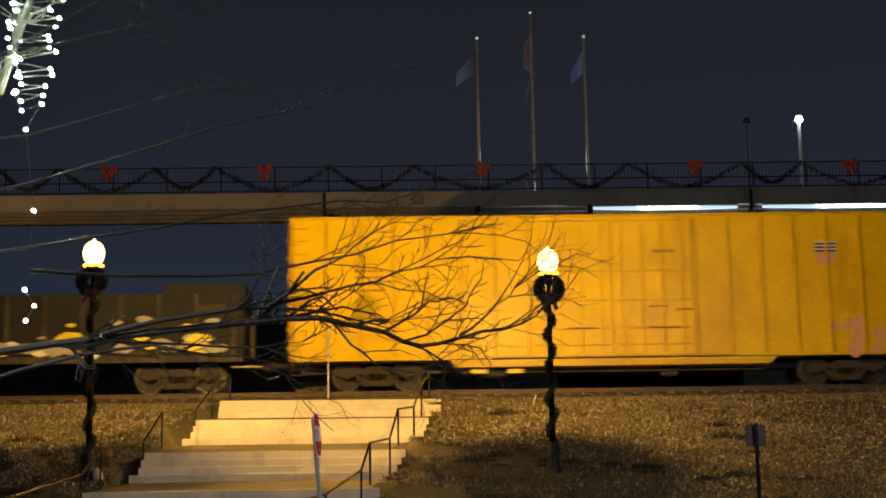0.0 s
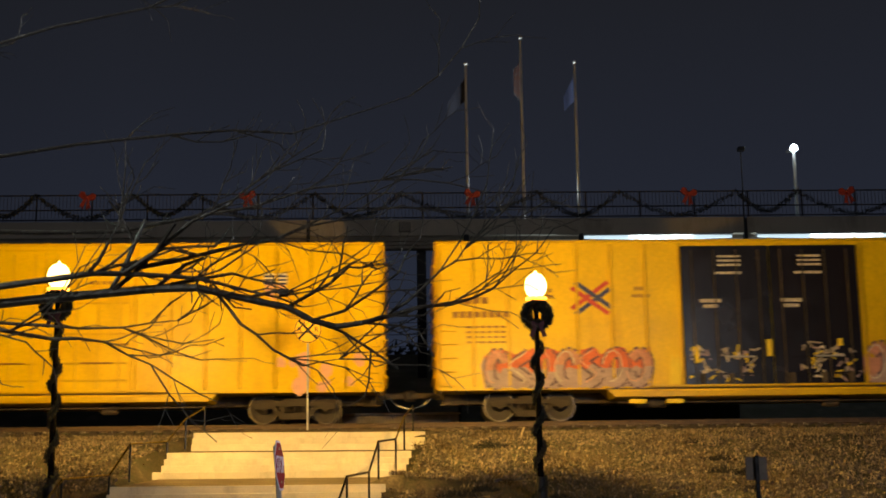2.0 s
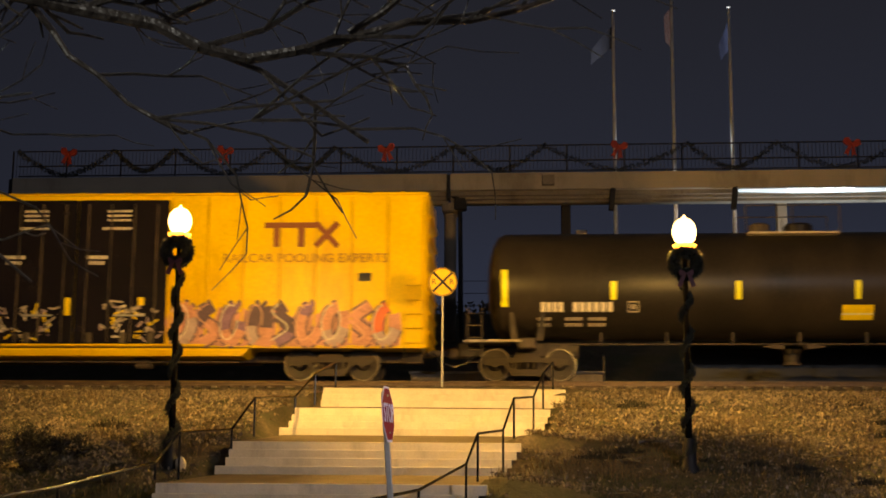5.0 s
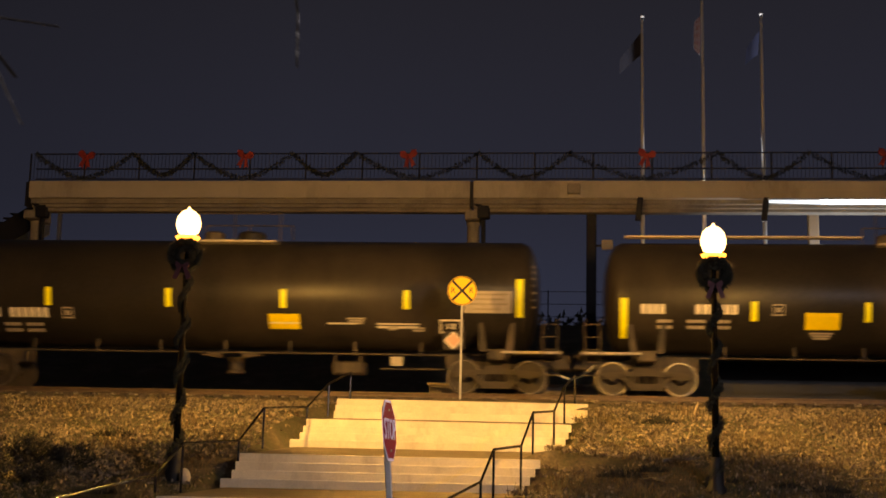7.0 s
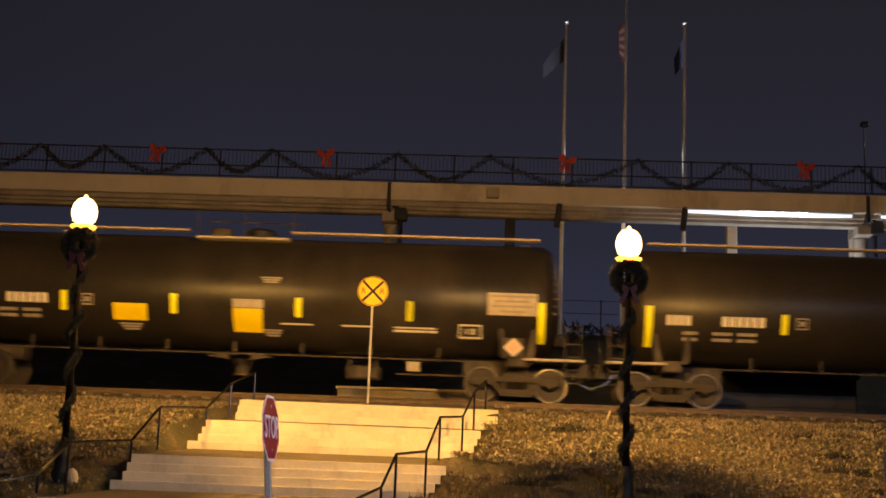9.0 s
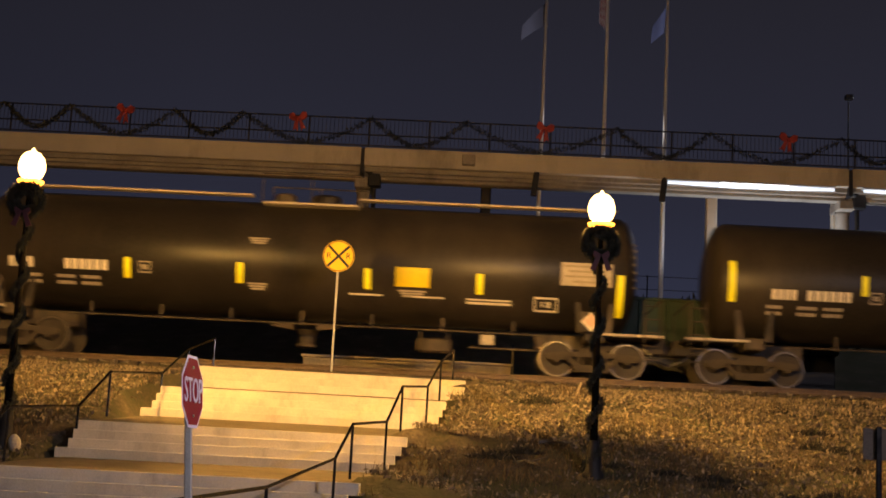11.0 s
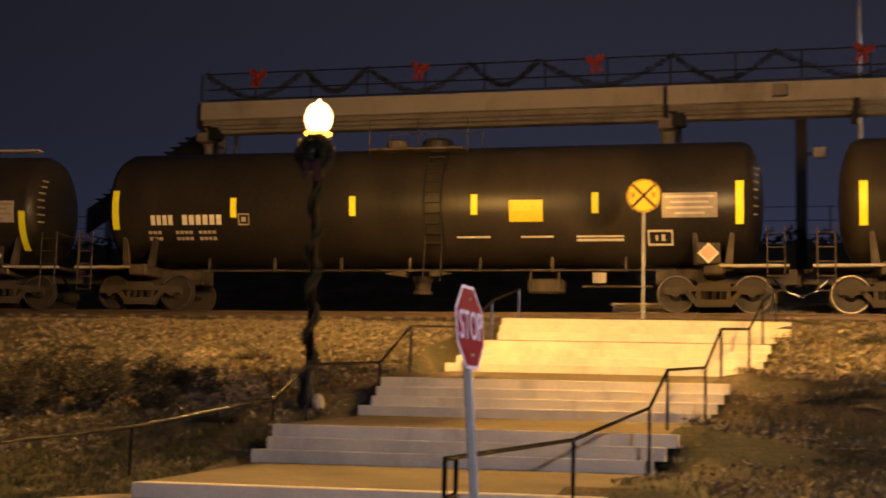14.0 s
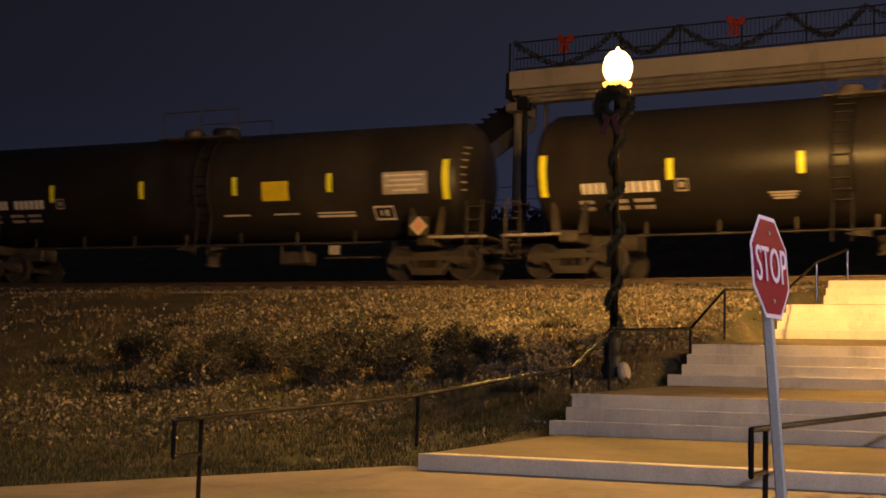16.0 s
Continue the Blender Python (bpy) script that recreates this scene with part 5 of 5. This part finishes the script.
def flat_car(offset):
    """The low dark wagon at the head, its load daubed with graffiti."""
    car = thing("gondola_wagon", pose(0, TRACK_Y, RAIL_Z), "low dark brown steel wagon with pale and yellow graffiti", "railway wagon", "wagons of the train")
    h = 8.2
    bm = B()
    plate(bm, [(-h, 1.0), (h, 1.0), (h, 3.3), (h - 2.4, 3.3), (h - 2.5, 3.0), (-h + 2.5, 3.0), (-h + 2.4, 3.3), (-h, 3.3)], 2.9, pose(0, -1.45, 0))
    part("body", bm, "patchblack", car)
    for i in range(15):
        part("rib", box(B(), (-h + 0.2 + i * 1.135, -1.49, 2.0), (0.11, 0.09, 1.95), 0.02), "frame", car)
    part("side_sill", box(B(), (0, -1.5, 1.0), (2 * h, 0.1, 0.22), 0.02), "frame", car)
    rng = random.Random(77)
    for k in range(96):
        px, pz = rng.uniform(-h + 0.3, h - 0.4), rng.choice((rng.uniform(1.15, 1.7), rng.uniform(1.15, 2.5)))
        w = rng.uniform(0.1, 0.55)
        n = 7
        pts = [(px + w * math.cos(q) * rng.uniform(0.6, 1.1), pz + 0.4 * w * math.sin(q) * rng.uniform(0.5, 1.2)) for q in [2 * math.pi * j / n for j in range(n)]]
        part("graffiti", plate(B(), pts, 0.003, pose(0, -1.555 - 0.0004 * k, 0)), rng.choice(("white", "pale", "plate", "pale", "pale", "truck")), car, "patch of pale spray paint")
    for s in (-1, 1):
        bogie(car, s * 6.2)
        coupler(car, s * h, s)
        part("end_post", box(B(), (s * (h + 0.25), -1.2, 1.7), (0.12, 0.12, 1.3), 0.02), "frame", car)
        part("step", box(B(), (s * (h + 0.1), -1.4, 0.75), (0.9, 0.12, 0.06), 0.01), "pale", car, "pale worn step")
    CARS.append((car, offset - h))


flat_car(-100.05 - 1.55)
boxcar(-100.15, 0)
boxcar(-78.93, 1)
for i, kind in enumerate((0, 1, 2, 3, 4)):
    tank_car((i - 3) * 18.95, kind)

ground()
road_and_path()
staircase()
rails_of_steps()
track()
lamp_post(-5.13, -6.76, -2.1, 3.02, 1)
lamp_post(5.50, -6.74, -2.2, 2.71, 2)
crossing_sign()
stop_sign()
marker_post()
footbridge()
for x in BOWS:
    bow(x)
festoons()
bridge_edge_glow()
stair_tower()
for x, top, kind in ((5.46, 17.85, "dark"), (7.99, 19.08, "stars"), (10.45, 17.9, "state")):
    flag_of(*flagpole(x, top, kind), kind)
high_lamp()
far_side()


def litter():
    """Dead leaves strewn over the bank."""
    rng = random.Random(12)
    v, f = [], []
    n = 0
    while n < 95000:
        x, y = rng.uniform(-30, 24), rng.uniform(-13, 1.6)
        u, vv = stair_uv(x, y)
        if -3.5 < u < 2.9 and vv > -14:
            continue
        near = noise.noise((x * 0.35, y * 0.35, 21)) * 0.5 + noise.noise((x * 1.1, y * 1.1, 5)) * 0.3
        lawn = (-5.2 + 0.35 * (vv + 6) < u < -3 and vv < -5.0) or (3 < u < 9.0 and vv < -5.8 + noise.noise((x * 0.6, y * 0.6, 13)))
        lawn = lawn or (u < -3 and vv < -8.6 + max(-2.4, 0.28 * (u + 4)) + noise.noise((x * 0.5, y * 0.5, 3)))
        dense = (0.05 if u < 0 else 0.22) if lawn else (0.85 if y > -6 else 0.6)
        # leaves thin out to the left in place of the lamplight's falloff
        dense *= max(0.12, min(1.0, 1 + (x + 8) * 0.075))
        if rng.random() > dense + near:
            continue
        z = ground_z(x, y) + rng.uniform(0.0, 0.05)
        s = rng.uniform(0.022, 0.066)
        q = Euler((rng.gauss(0, 0.75), rng.gauss(0, 0.75), rng.uniform(0, 6.3))).to_matrix()
        k = len(v)
        for c in ((-1, 0, 0), (0, -0.55, 0.15), (1, 0, 0.25), (0, 0.55, 0.15)):
            d = q @ Vector(c) * s
            v.append((x + d.x, y + d.y, z + d.z + 0.01))
        f.append((k, k + 1, k + 2, k + 3))
        n += 1
    tagged(raw("leaf_litter", v, f, "leaf"), "dry tan leaves and mulch strewn over the bank", "leaf litter", kind="stuff")


def blades(name, count, area, height, material, label, seed, keep):
    rng = random.Random(seed)
    v, f = [], []
    n = tries = 0
    while n < count and tries < count * 12:
        tries += 1
        x, y = rng.uniform(area[0], area[1]), rng.uniform(area[2], area[3])
        if not keep(x, y, rng):
            continue
        z = ground_z(x, y)
        h = height * rng.uniform(0.5, 1.3)
        a = rng.uniform(0, 6.3)
        w = 0.008 + 0.02 * height
        lean = Vector((rng.gauss(0, 0.35), rng.gauss(0, 0.35), 1)) * h
        k = len(v)
        v += [(x - w * math.cos(a), y - w * math.sin(a), z - 0.02), (x + w * math.cos(a), y + w * math.sin(a), z - 0.02), (x + lean.x, y + lean.y, z + lean.z)]
        f.append((k, k + 1, k + 2))
        n += 1
    tagged(raw(name, v, f, material), label, "grass" if "grass" in name else "weeds", kind="stuff")


def off_steps(x, y, rng):
    u, v = stair_uv(x, y)
    return not (-3.5 < u < (2.85 if v > -13.4 else 3.1) and v > -18)


litter()
blades("grass", 26000, (-22, 16, -17.2, -4.5), 0.09, "grass", "short patchy green grass on the lower bank", 31,
       lambda x, y, r: off_steps(x, y, r) and noise.noise((x * 0.4, y * 0.4, 2)) > -0.1 - 0.05 * (-9 - y))
blades("grass", 42000, (-17, -3.4, -17.2, -7.0), 0.075, "grass", "short olive green lawn beside the lower steps", 33,
       lambda x, y, r: off_steps(x, y, r) and y < -7.6 + 1.6 * noise.noise((x * 0.4, y * 0.4, 6)) and noise.noise((x * 0.9, y * 0.9, 4)) > -0.35)
blades("grass", 22000, (3.4, 12, -17.2, -7.0), 0.075, "grass", "short olive green lawn beside the lower steps", 34,
       lambda x, y, r: off_steps(x, y, r) and y < -7.6 + 1.6 * noise.noise((x * 0.4, y * 0.4, 6)) and noise.noise((x * 0.9, y * 0.9, 4)) > -0.3)
blades("weeds", 9000, (-28, 22, -9.5, 1.0), 0.2, "drygrass", "dry brown weeds on the upper bank", 32,
       lambda x, y, r: off_steps(x, y, r) and noise.noise((x * 0.5, y * 0.5, 7)) > 0.1)


blades("weeds", 15000, (2.2, 12, -12.5, -3.0), 0.11, "drygrass", "thin dry weeds and grass on the bare bank", 35,
       lambda x, y, r: off_steps(x, y, r) and noise.noise((x * 0.7, y * 0.7, 17)) > -0.12)


def bush(x, y, size, seed):
    """A low bare shrub: stems from one root with twigs and a few dead leaves."""
    rng = random.Random(seed)
    z = ground_z(x, y)
    b = thing("shrub", pose(x, y, z), "low dark leafless shrub on the bank", "shrub", "shrubs on the bank")
    bm = B()
    v, f = [], []
    for i in range(22):
        a = rng.uniform(0, 6.28)
        tip = Vector((math.cos(a) * size * rng.uniform(0.2, 0.8), math.sin(a) * size * rng.uniform(0.2, 0.6), size * rng.uniform(0.3, 0.75)))
        rod(bm, (0, 0, -0.05), tip * 0.55, 0.016, 0.010, 5)
        path = [tip * 0.55, tip]
        rod(bm, tip * 0.55, tip, 0.010, 0.003, 5)
        for j in range(5):
            s = (tip * rng.uniform(0.4, 1.0))
            rod(bm, s, s + Vector((rng.gauss(0, 0.2), rng.gauss(0, 0.2), rng.uniform(0.0, 0.25))) * size, 0.006, 0.002, 4)
        fuzz(rng, path, 0.16 * size, 130, 0.06, v, f)
    part("framework", bm, "bark", b)
    raw("foliage", v, f, "dark", b)
    v, f = [], []
    for i in range(16):
        a = rng.uniform(0, 6.28)
        tip = Vector((math.cos(a) * size * rng.uniform(0.2, 0.8), math.sin(a) * size * rng.uniform(0.2, 0.6), size * rng.uniform(0.2, 0.75)))
        fuzz(rng, [tip * 0.3, tip], 0.12 * size, 11, 0.07, v, f)
    raw("dead_leaves", v, f, "leaf", b)


def clump(x, y, size, seed):
    """A dark tuft of dead weeds and roots."""
    rng = random.Random(seed)
    c = thing("weed_clump", pose(x, y, ground_z(x, y)), "dark tuft of dead weeds on the bank", "weeds", "weed clumps on the bank")
    v, f = [], []
    for i in range(260):
        a, r = rng.uniform(0, 6.28), size * math.sqrt(rng.random())
        h = size * rng.uniform(0.15, 0.5) * (1.1 - r / size)
        px, py = r * math.cos(a), 0.7 * r * math.sin(a)
        k = len(v)
        w = 0.014
        v += [(px - w, py, -0.04), (px + w, py, -0.04), (px + rng.gauss(0, 0.1), py + rng.gauss(0, 0.1), h)]
        f.append((k, k + 1, k + 2))
    raw("tuft", v, f, "dark", c)


crng = random.Random(15)
for i in range(22):
    while True:
        cx, cy = crng.uniform(3.4, 11), crng.uniform(-10, -1.5)
        if stair_uv(cx, cy)[0] > 3.4 and abs(cx - 5.5) > 0.4:
            break
    clump(cx, cy, crng.uniform(0.25, 0.6), 300 + i)
for i in range(9):
    clump(crng.uniform(-17, -5.6), crng.uniform(-9, -3.2), crng.uniform(0.3, 0.7), 400 + i)

for i, (x, y, s) in enumerate(((-8.4, -6.2, 0.9), (-9.5, -6.4, 1.0), (-10.6, -6.5, 1.1), (-7.5, -6.4, 0.75), (-8.9, -7.4, 0.9), (-11.6, -7.2, 0.95), (-13.0, -6.8, 0.9), (-10.1, -7.9, 0.9), (-12.4, -8.3, 0.9), (-14.6, -7.4, 0.9), (-7.6, -7.6, 0.6))):
    bush(x, y, s, 60 + i)


def tree():
    """A bare young street tree: trunk, limbs that reach over the way, and forking twigs."""
    rng = random.Random(8)
    ox, oy, oz = -0.66, -32.45, -3.97
    tr = thing("bare_tree", pose(ox, oy, oz), "leafless street tree with thin twigs reaching over the path", "tree")
    part("trunk", turned(B(), [(0.15, -0.15), (0.115, 0.1), (0.10, 0.9), (0.09, 2.0), (0.07, 2.7), (0.04, 3.4), (0.02, 4.0)], 14), "bark", tr, smooth=True)

    def twig(bm, a, d, length, r, depth):
        n = 3 if depth else 2
        for i in range(n):
            d2 = (d + Vector((rng.gauss(0, 0.16), rng.gauss(0, 0.12), rng.gauss(0.03, 0.16)))).normalized()
            b = a + d2 * length / n
            rod(bm, a, b, r * (1 - 0.28 * i / n), r * (1 - 0.28 * (i + 1) / n), 5)
            if depth and rng.random() < 0.8:
                side = d2.cross(Vector((rng.gauss(0, 0.4), 1, rng.gauss(0, 0.4)))).normalized() * rng.choice((-1, 1))
                twig(bm, b, (d2 * 0.85 + side * rng.uniform(0.4, 0.8)).normalized(), length * rng.uniform(0.4, 0.65), r * 0.62, depth - 1)
            a, d = b, d2

    # limbs as (x, y, z) of their bends and their thickness at the root
    limbs = [
        ([(-0.64, -32.45, -2.01), (0.36, -32.65, -1.70), (1.20, -32.75, -1.61), (1.63, -32.75, -1.57), (1.90, -32.77, -1.56), (2.17, -32.75, -1.62), (2.32, -32.75, -1.68), (2.48, -32.75, -1.65), (2.67, -32.71, -1.61), (2.81, -32.65, -1.55)], 0.019, 5),
        ([(1.01, -32.75, -1.61), (1.50, -32.80, -1.53), (1.68, -32.80, -1.52), (1.89, -32.77, -1.53), (2.06, -32.75, -1.57), (2.22, -32.75, -1.62)], 0.012, 4),
        ([(1.68, -32.80, -1.52), (1.89, -32.85, -1.37), (2.00, -32.85, -1.32), (2.09, -32.85, -1.24)], 0.008, 3),
        ([(1.57, -32.80, -1.52), (1.65, -32.85, -1.42), (1.69, -32.85, -1.33)], 0.007, 2),
        ([(1.73, -32.80, -1.50), (1.94, -32.77, -1.45), (2.13, -32.75, -1.41), (2.32, -32.75, -1.35), (2.45, -32.75, -1.31)], 0.008, 4),
        ([(-0.29, -32.55, -2.01), (0.64, -32.65, -1.75), (1.21, -32.75, -1.66), (1.46, -32.75, -1.71), (1.62, -32.75, -1.72), (1.76, -32.75, -1.79)], 0.011, 4),
        ([(1.01, -32.75, -1.64), (1.41, -32.70, -1.66), (1.66, -32.70, -1.67), (1.83, -32.70, -1.65)], 0.007, 3),
        ([(1.96, -32.75, -1.58), (2.03, -32.75, -1.67), (2.13, -32.75, -1.75), (2.22, -32.75, -1.80), (2.33, -32.75, -1.78)], 0.006, 3),
        ([(2.48, -32.75, -1.64), (2.59, -32.75, -1.56), (2.69, -32.75, -1.48), (2.74, -32.75, -1.40)], 0.006, 2),
        ([(-0.62, -32.45, -1.64), (0.36, -32.85, -1.08), (1.20, -32.95, -0.88), (1.76, -32.95, -0.73), (2.22, -32.95, -0.53)], 0.008, 6),
        ([(-0.62, -32.45, -1.36), (0.46, -32.95, -1.32), (1.29, -32.95, -1.20), (1.82, -32.85, -1.10), (2.18, -32.75, -1.07), (2.55, -32.75, -0.95)], 0.008, 6),
        ([(-0.62, -32.45, -0.99), (0.27, -32.95, -0.62), (1.01, -33.15, -0.34), (1.57, -33.25, -0.06)], 0.008, 6),
        ([(0.73, -32.85, -1.36), (1.39, -32.65, -1.36), (1.85, -32.55, -1.29), (2.22, -32.55, -1.20), (2.69, -32.55, -1.13)], 0.009, 5),
        ([(-0.64, -32.45, -1.10), (-0.05, -32.35, -0.72), (0.40, -32.3, -0.45), (0.53, -32.3, 0.0), (0.51, -32.3, 0.6), (0.55, -32.3, 1.1)], 0.03, 5),
        ([(-0.64, -32.40, -0.81), (-1.22, -31.95, -0.15), (-1.78, -31.55, 0.31)], 0.02, 4),
        ([(-0.66, -32.47, -1.55), (-1.40, -32.75, -0.99), (-2.06, -32.95, -0.53)], 0.02, 4),
        ([(-0.66, -32.45, -0.53), (-0.47, -32.35, 0.31), (-0.29, -32.25, 0.96)], 0.02, 4),
        ([(-0.62, -32.45, -0.70), (0.30, -32.6, -0.42), (0.95, -32.7, -0.30), (1.40, -32.75, -0.22)], 0.008, 6),
        ([(-0.05, -32.35, -0.72), (0.60, -32.5, -0.70), (1.15, -32.6, -0.58), (1.50, -32.7, -0.54)], 0.007, 6),
    ]
    for pts, r0, forks in limbs:
        pts = [Vector(p) - Vector((ox, oy, oz)) for p in pts]
        bm = B()
        n = len(pts) - 1
        for i in range(n):
            mid = (pts[i] + pts[i + 1]) / 2 + Vector((0, rng.gauss(0, 0.01), rng.gauss(0, 0.008)))
            ra, rb = r0 * (1 - 0.8 * i / n), r0 * (1 - 0.8 * (i + 1) / n)
            rod(bm, pts[i], mid, ra, (ra + rb) / 2, 7)
            rod(bm, mid, pts[i + 1], (ra + rb) / 2, rb, 7)
            if i:
                for _ in range((2 if i < n - 1 else 3) if forks < 6 else 1):
                    d = (pts[i + 1] - pts[i]).normalized()
                    up = Vector((0.25, rng.gauss(0, 0.3), rng.choice((1, 1, -0.6))))
                    twig(bm, mid if rng.random() < 0.5 else pts[i + 1], (d + up * rng.uniform(0.3, 0.8)).normalized(), rng.uniform(0.14, 0.34), max(0.0028, rb * 0.6), 2)
        part("limb", bm, "bark", tr)


tree()


def fairy_lights():
    """A string of small cold lights wound round an upper limb of the tree."""
    rng = random.Random(5)
    fl = thing("fairy_lights", pose(0.53, -32.3, -0.50), "string of glowing cold white and yellow fairy lights in the tree", "fairy lights")
    a, b = Vector((0, 0, 0)), Vector((-0.02, 0, 1.15))
    pts = []
    for i in range(84):
        k = i / 83
        r = 0.16 * math.sqrt(math.sin(math.pi * min(0.97, 0.08 + k * 0.9))) * rng.uniform(0.6, 1.0)
        q = i * 2.1
        pts.append(a.lerp(b, k) + Vector((r * math.cos(q), r * math.sin(q), rng.gauss(0, 0.015))))
    pts = [Vector((0.03, 0, -1.0)), Vector((0.06, 0.02, -0.93)), Vector((0.02, 0.0, -0.86)), Vector((0.05, 0, -0.5)), Vector((0.0, 0, -0.12))] + pts
    bm = B()
    for p, q in zip(pts, pts[1:]):
        rod(bm, p, q, 0.0018, seg=4)
    part("wire", bm, "bark", fl)
    for name in ("fairy", "fairywarm"):
        bm = B()
        bmesh.ops.create_icosphere(bm, subdivisions=1, radius=0.0085)
        first = None
        for i, p in enumerate(pts):
            if (i % 4 == 1) != (name == "fairywarm"):
                continue
            if first is None:
                first = part("bulb", bm, name, fl, "small glowing bulb")
                ob = first
            else:
                ob = new("bulb", first.data)
                ob.parent = fl
            ob.location = p


fairy_lights()


def cables():
    """Slack wires under the bridge."""
    for (za, zb) in ((7.1, 7.6), (6.5, 6.3), (6.1, 5.9)):
        c = thing("cable", pose(12.2, 20.5, 0), "thin grey wire slung under the bridge", "cable", "wires under the bridge")
        bm = B()
        pts = [Vector((4.5 * i / 8, 0, za + (zb - za) * i / 8 - 0.35 * math.sin(math.pi * i / 8))) for i in range(9)]
        for p, q in zip(pts, pts[1:]):
            rod(bm, p, q, 0.016, seg=5)
        part("wire", bm, "steel", c)


cables()


def lamp_stone():
    s = thing("stone", pose(-4.86, -6.98, -2.2), "small pale stone at the foot of the lamp", "stone")
    bm = B()
    bmesh.ops.create_icosphere(bm, subdivisions=2, radius=0.15)
    for v in bm.verts:
        v.co = Vector((v.co.x * 0.8, v.co.y * 0.7, v.co.z * 1.1)) * (1 + 0.18 * noise.noise(v.co * 6))
        v.co.z += 0.14
    part("boulder", bm, "girder", s)


lamp_stone()


def stake():
    s = thing("wooden_stake", pose(5.46, -0.8, -0.62), "pale wooden stake leaning in the bank", "stake")
    part("shaft", rod(B(), (0, 0, 0), (0.22, 0, 0.58), 0.03, 0.025, 6), "wood", s)


def fallen_branch(x, y, turn, length, seed):
    rng = random.Random(seed)
    b = thing("fallen_branch", pose(x, y, ground_z(x, y) + 0.05, 0, 0, turn), "dark dead branch lying on the bank", "branch", "branches on the bank")
    bm = B()
    a = Vector((-length / 2, 0, 0))
    for i in range(5):
        c = a + Vector((length / 5, rng.gauss(0, 0.06), rng.gauss(0, 0.03)))
        rod(bm, a, c, 0.04 - 0.005 * i, 0.035 - 0.005 * i, 6)
        if i in (1, 3):
            rod(bm, c, c + Vector((0.2, rng.choice((-0.25, 0.25)), 0.12)), 0.018, 0.006, 5)
        a = c
    part("stick", bm, "bark", b)


stake()
for i, (x, y, turn, ln) in enumerate(((4.2, -6.4, -55, 1.1), (3.9, -9.2, -65, 1.2), (6.9, -4.6, -30, 0.9), (4.9, -5.2, 20, 0.7), (8.2, -6.2, -40, 1.0))):
    fallen_branch(x, y, turn, ln, 70 + i)


def motions():
    times = sorted({round(t * 0.5, 2) for t in range(33)})
    for car, offset in CARS:
        walk(car, [(t, on_track(train_at(t) + offset)) for t in times])
    spin = []
    n = 220
    for i in range(n + 1):
        t = 16.0 * i / n
        spin.append((t, math.degrees(-(98.7 - train_at(t)) / 0.45)))
    for ws, x in AXLES:
        walk(ws, [(t, pose(x, 0, 0.455, 0, a, 0)) for t, a in spin])
    for f, kind in FLAGS:
        base = f.location.copy()
        k = {"stars": 3, "state": 9, "dark": 7}[kind]
        walk(f, [(t, Matrix.Translation(base) @ pose(0, 0, 0, 0, 0.7 * k * math.sin(t * 1.7 + k), 2.0 * k * math.sin(t * 2.3 + 2 * k))) for t in times])


motions()
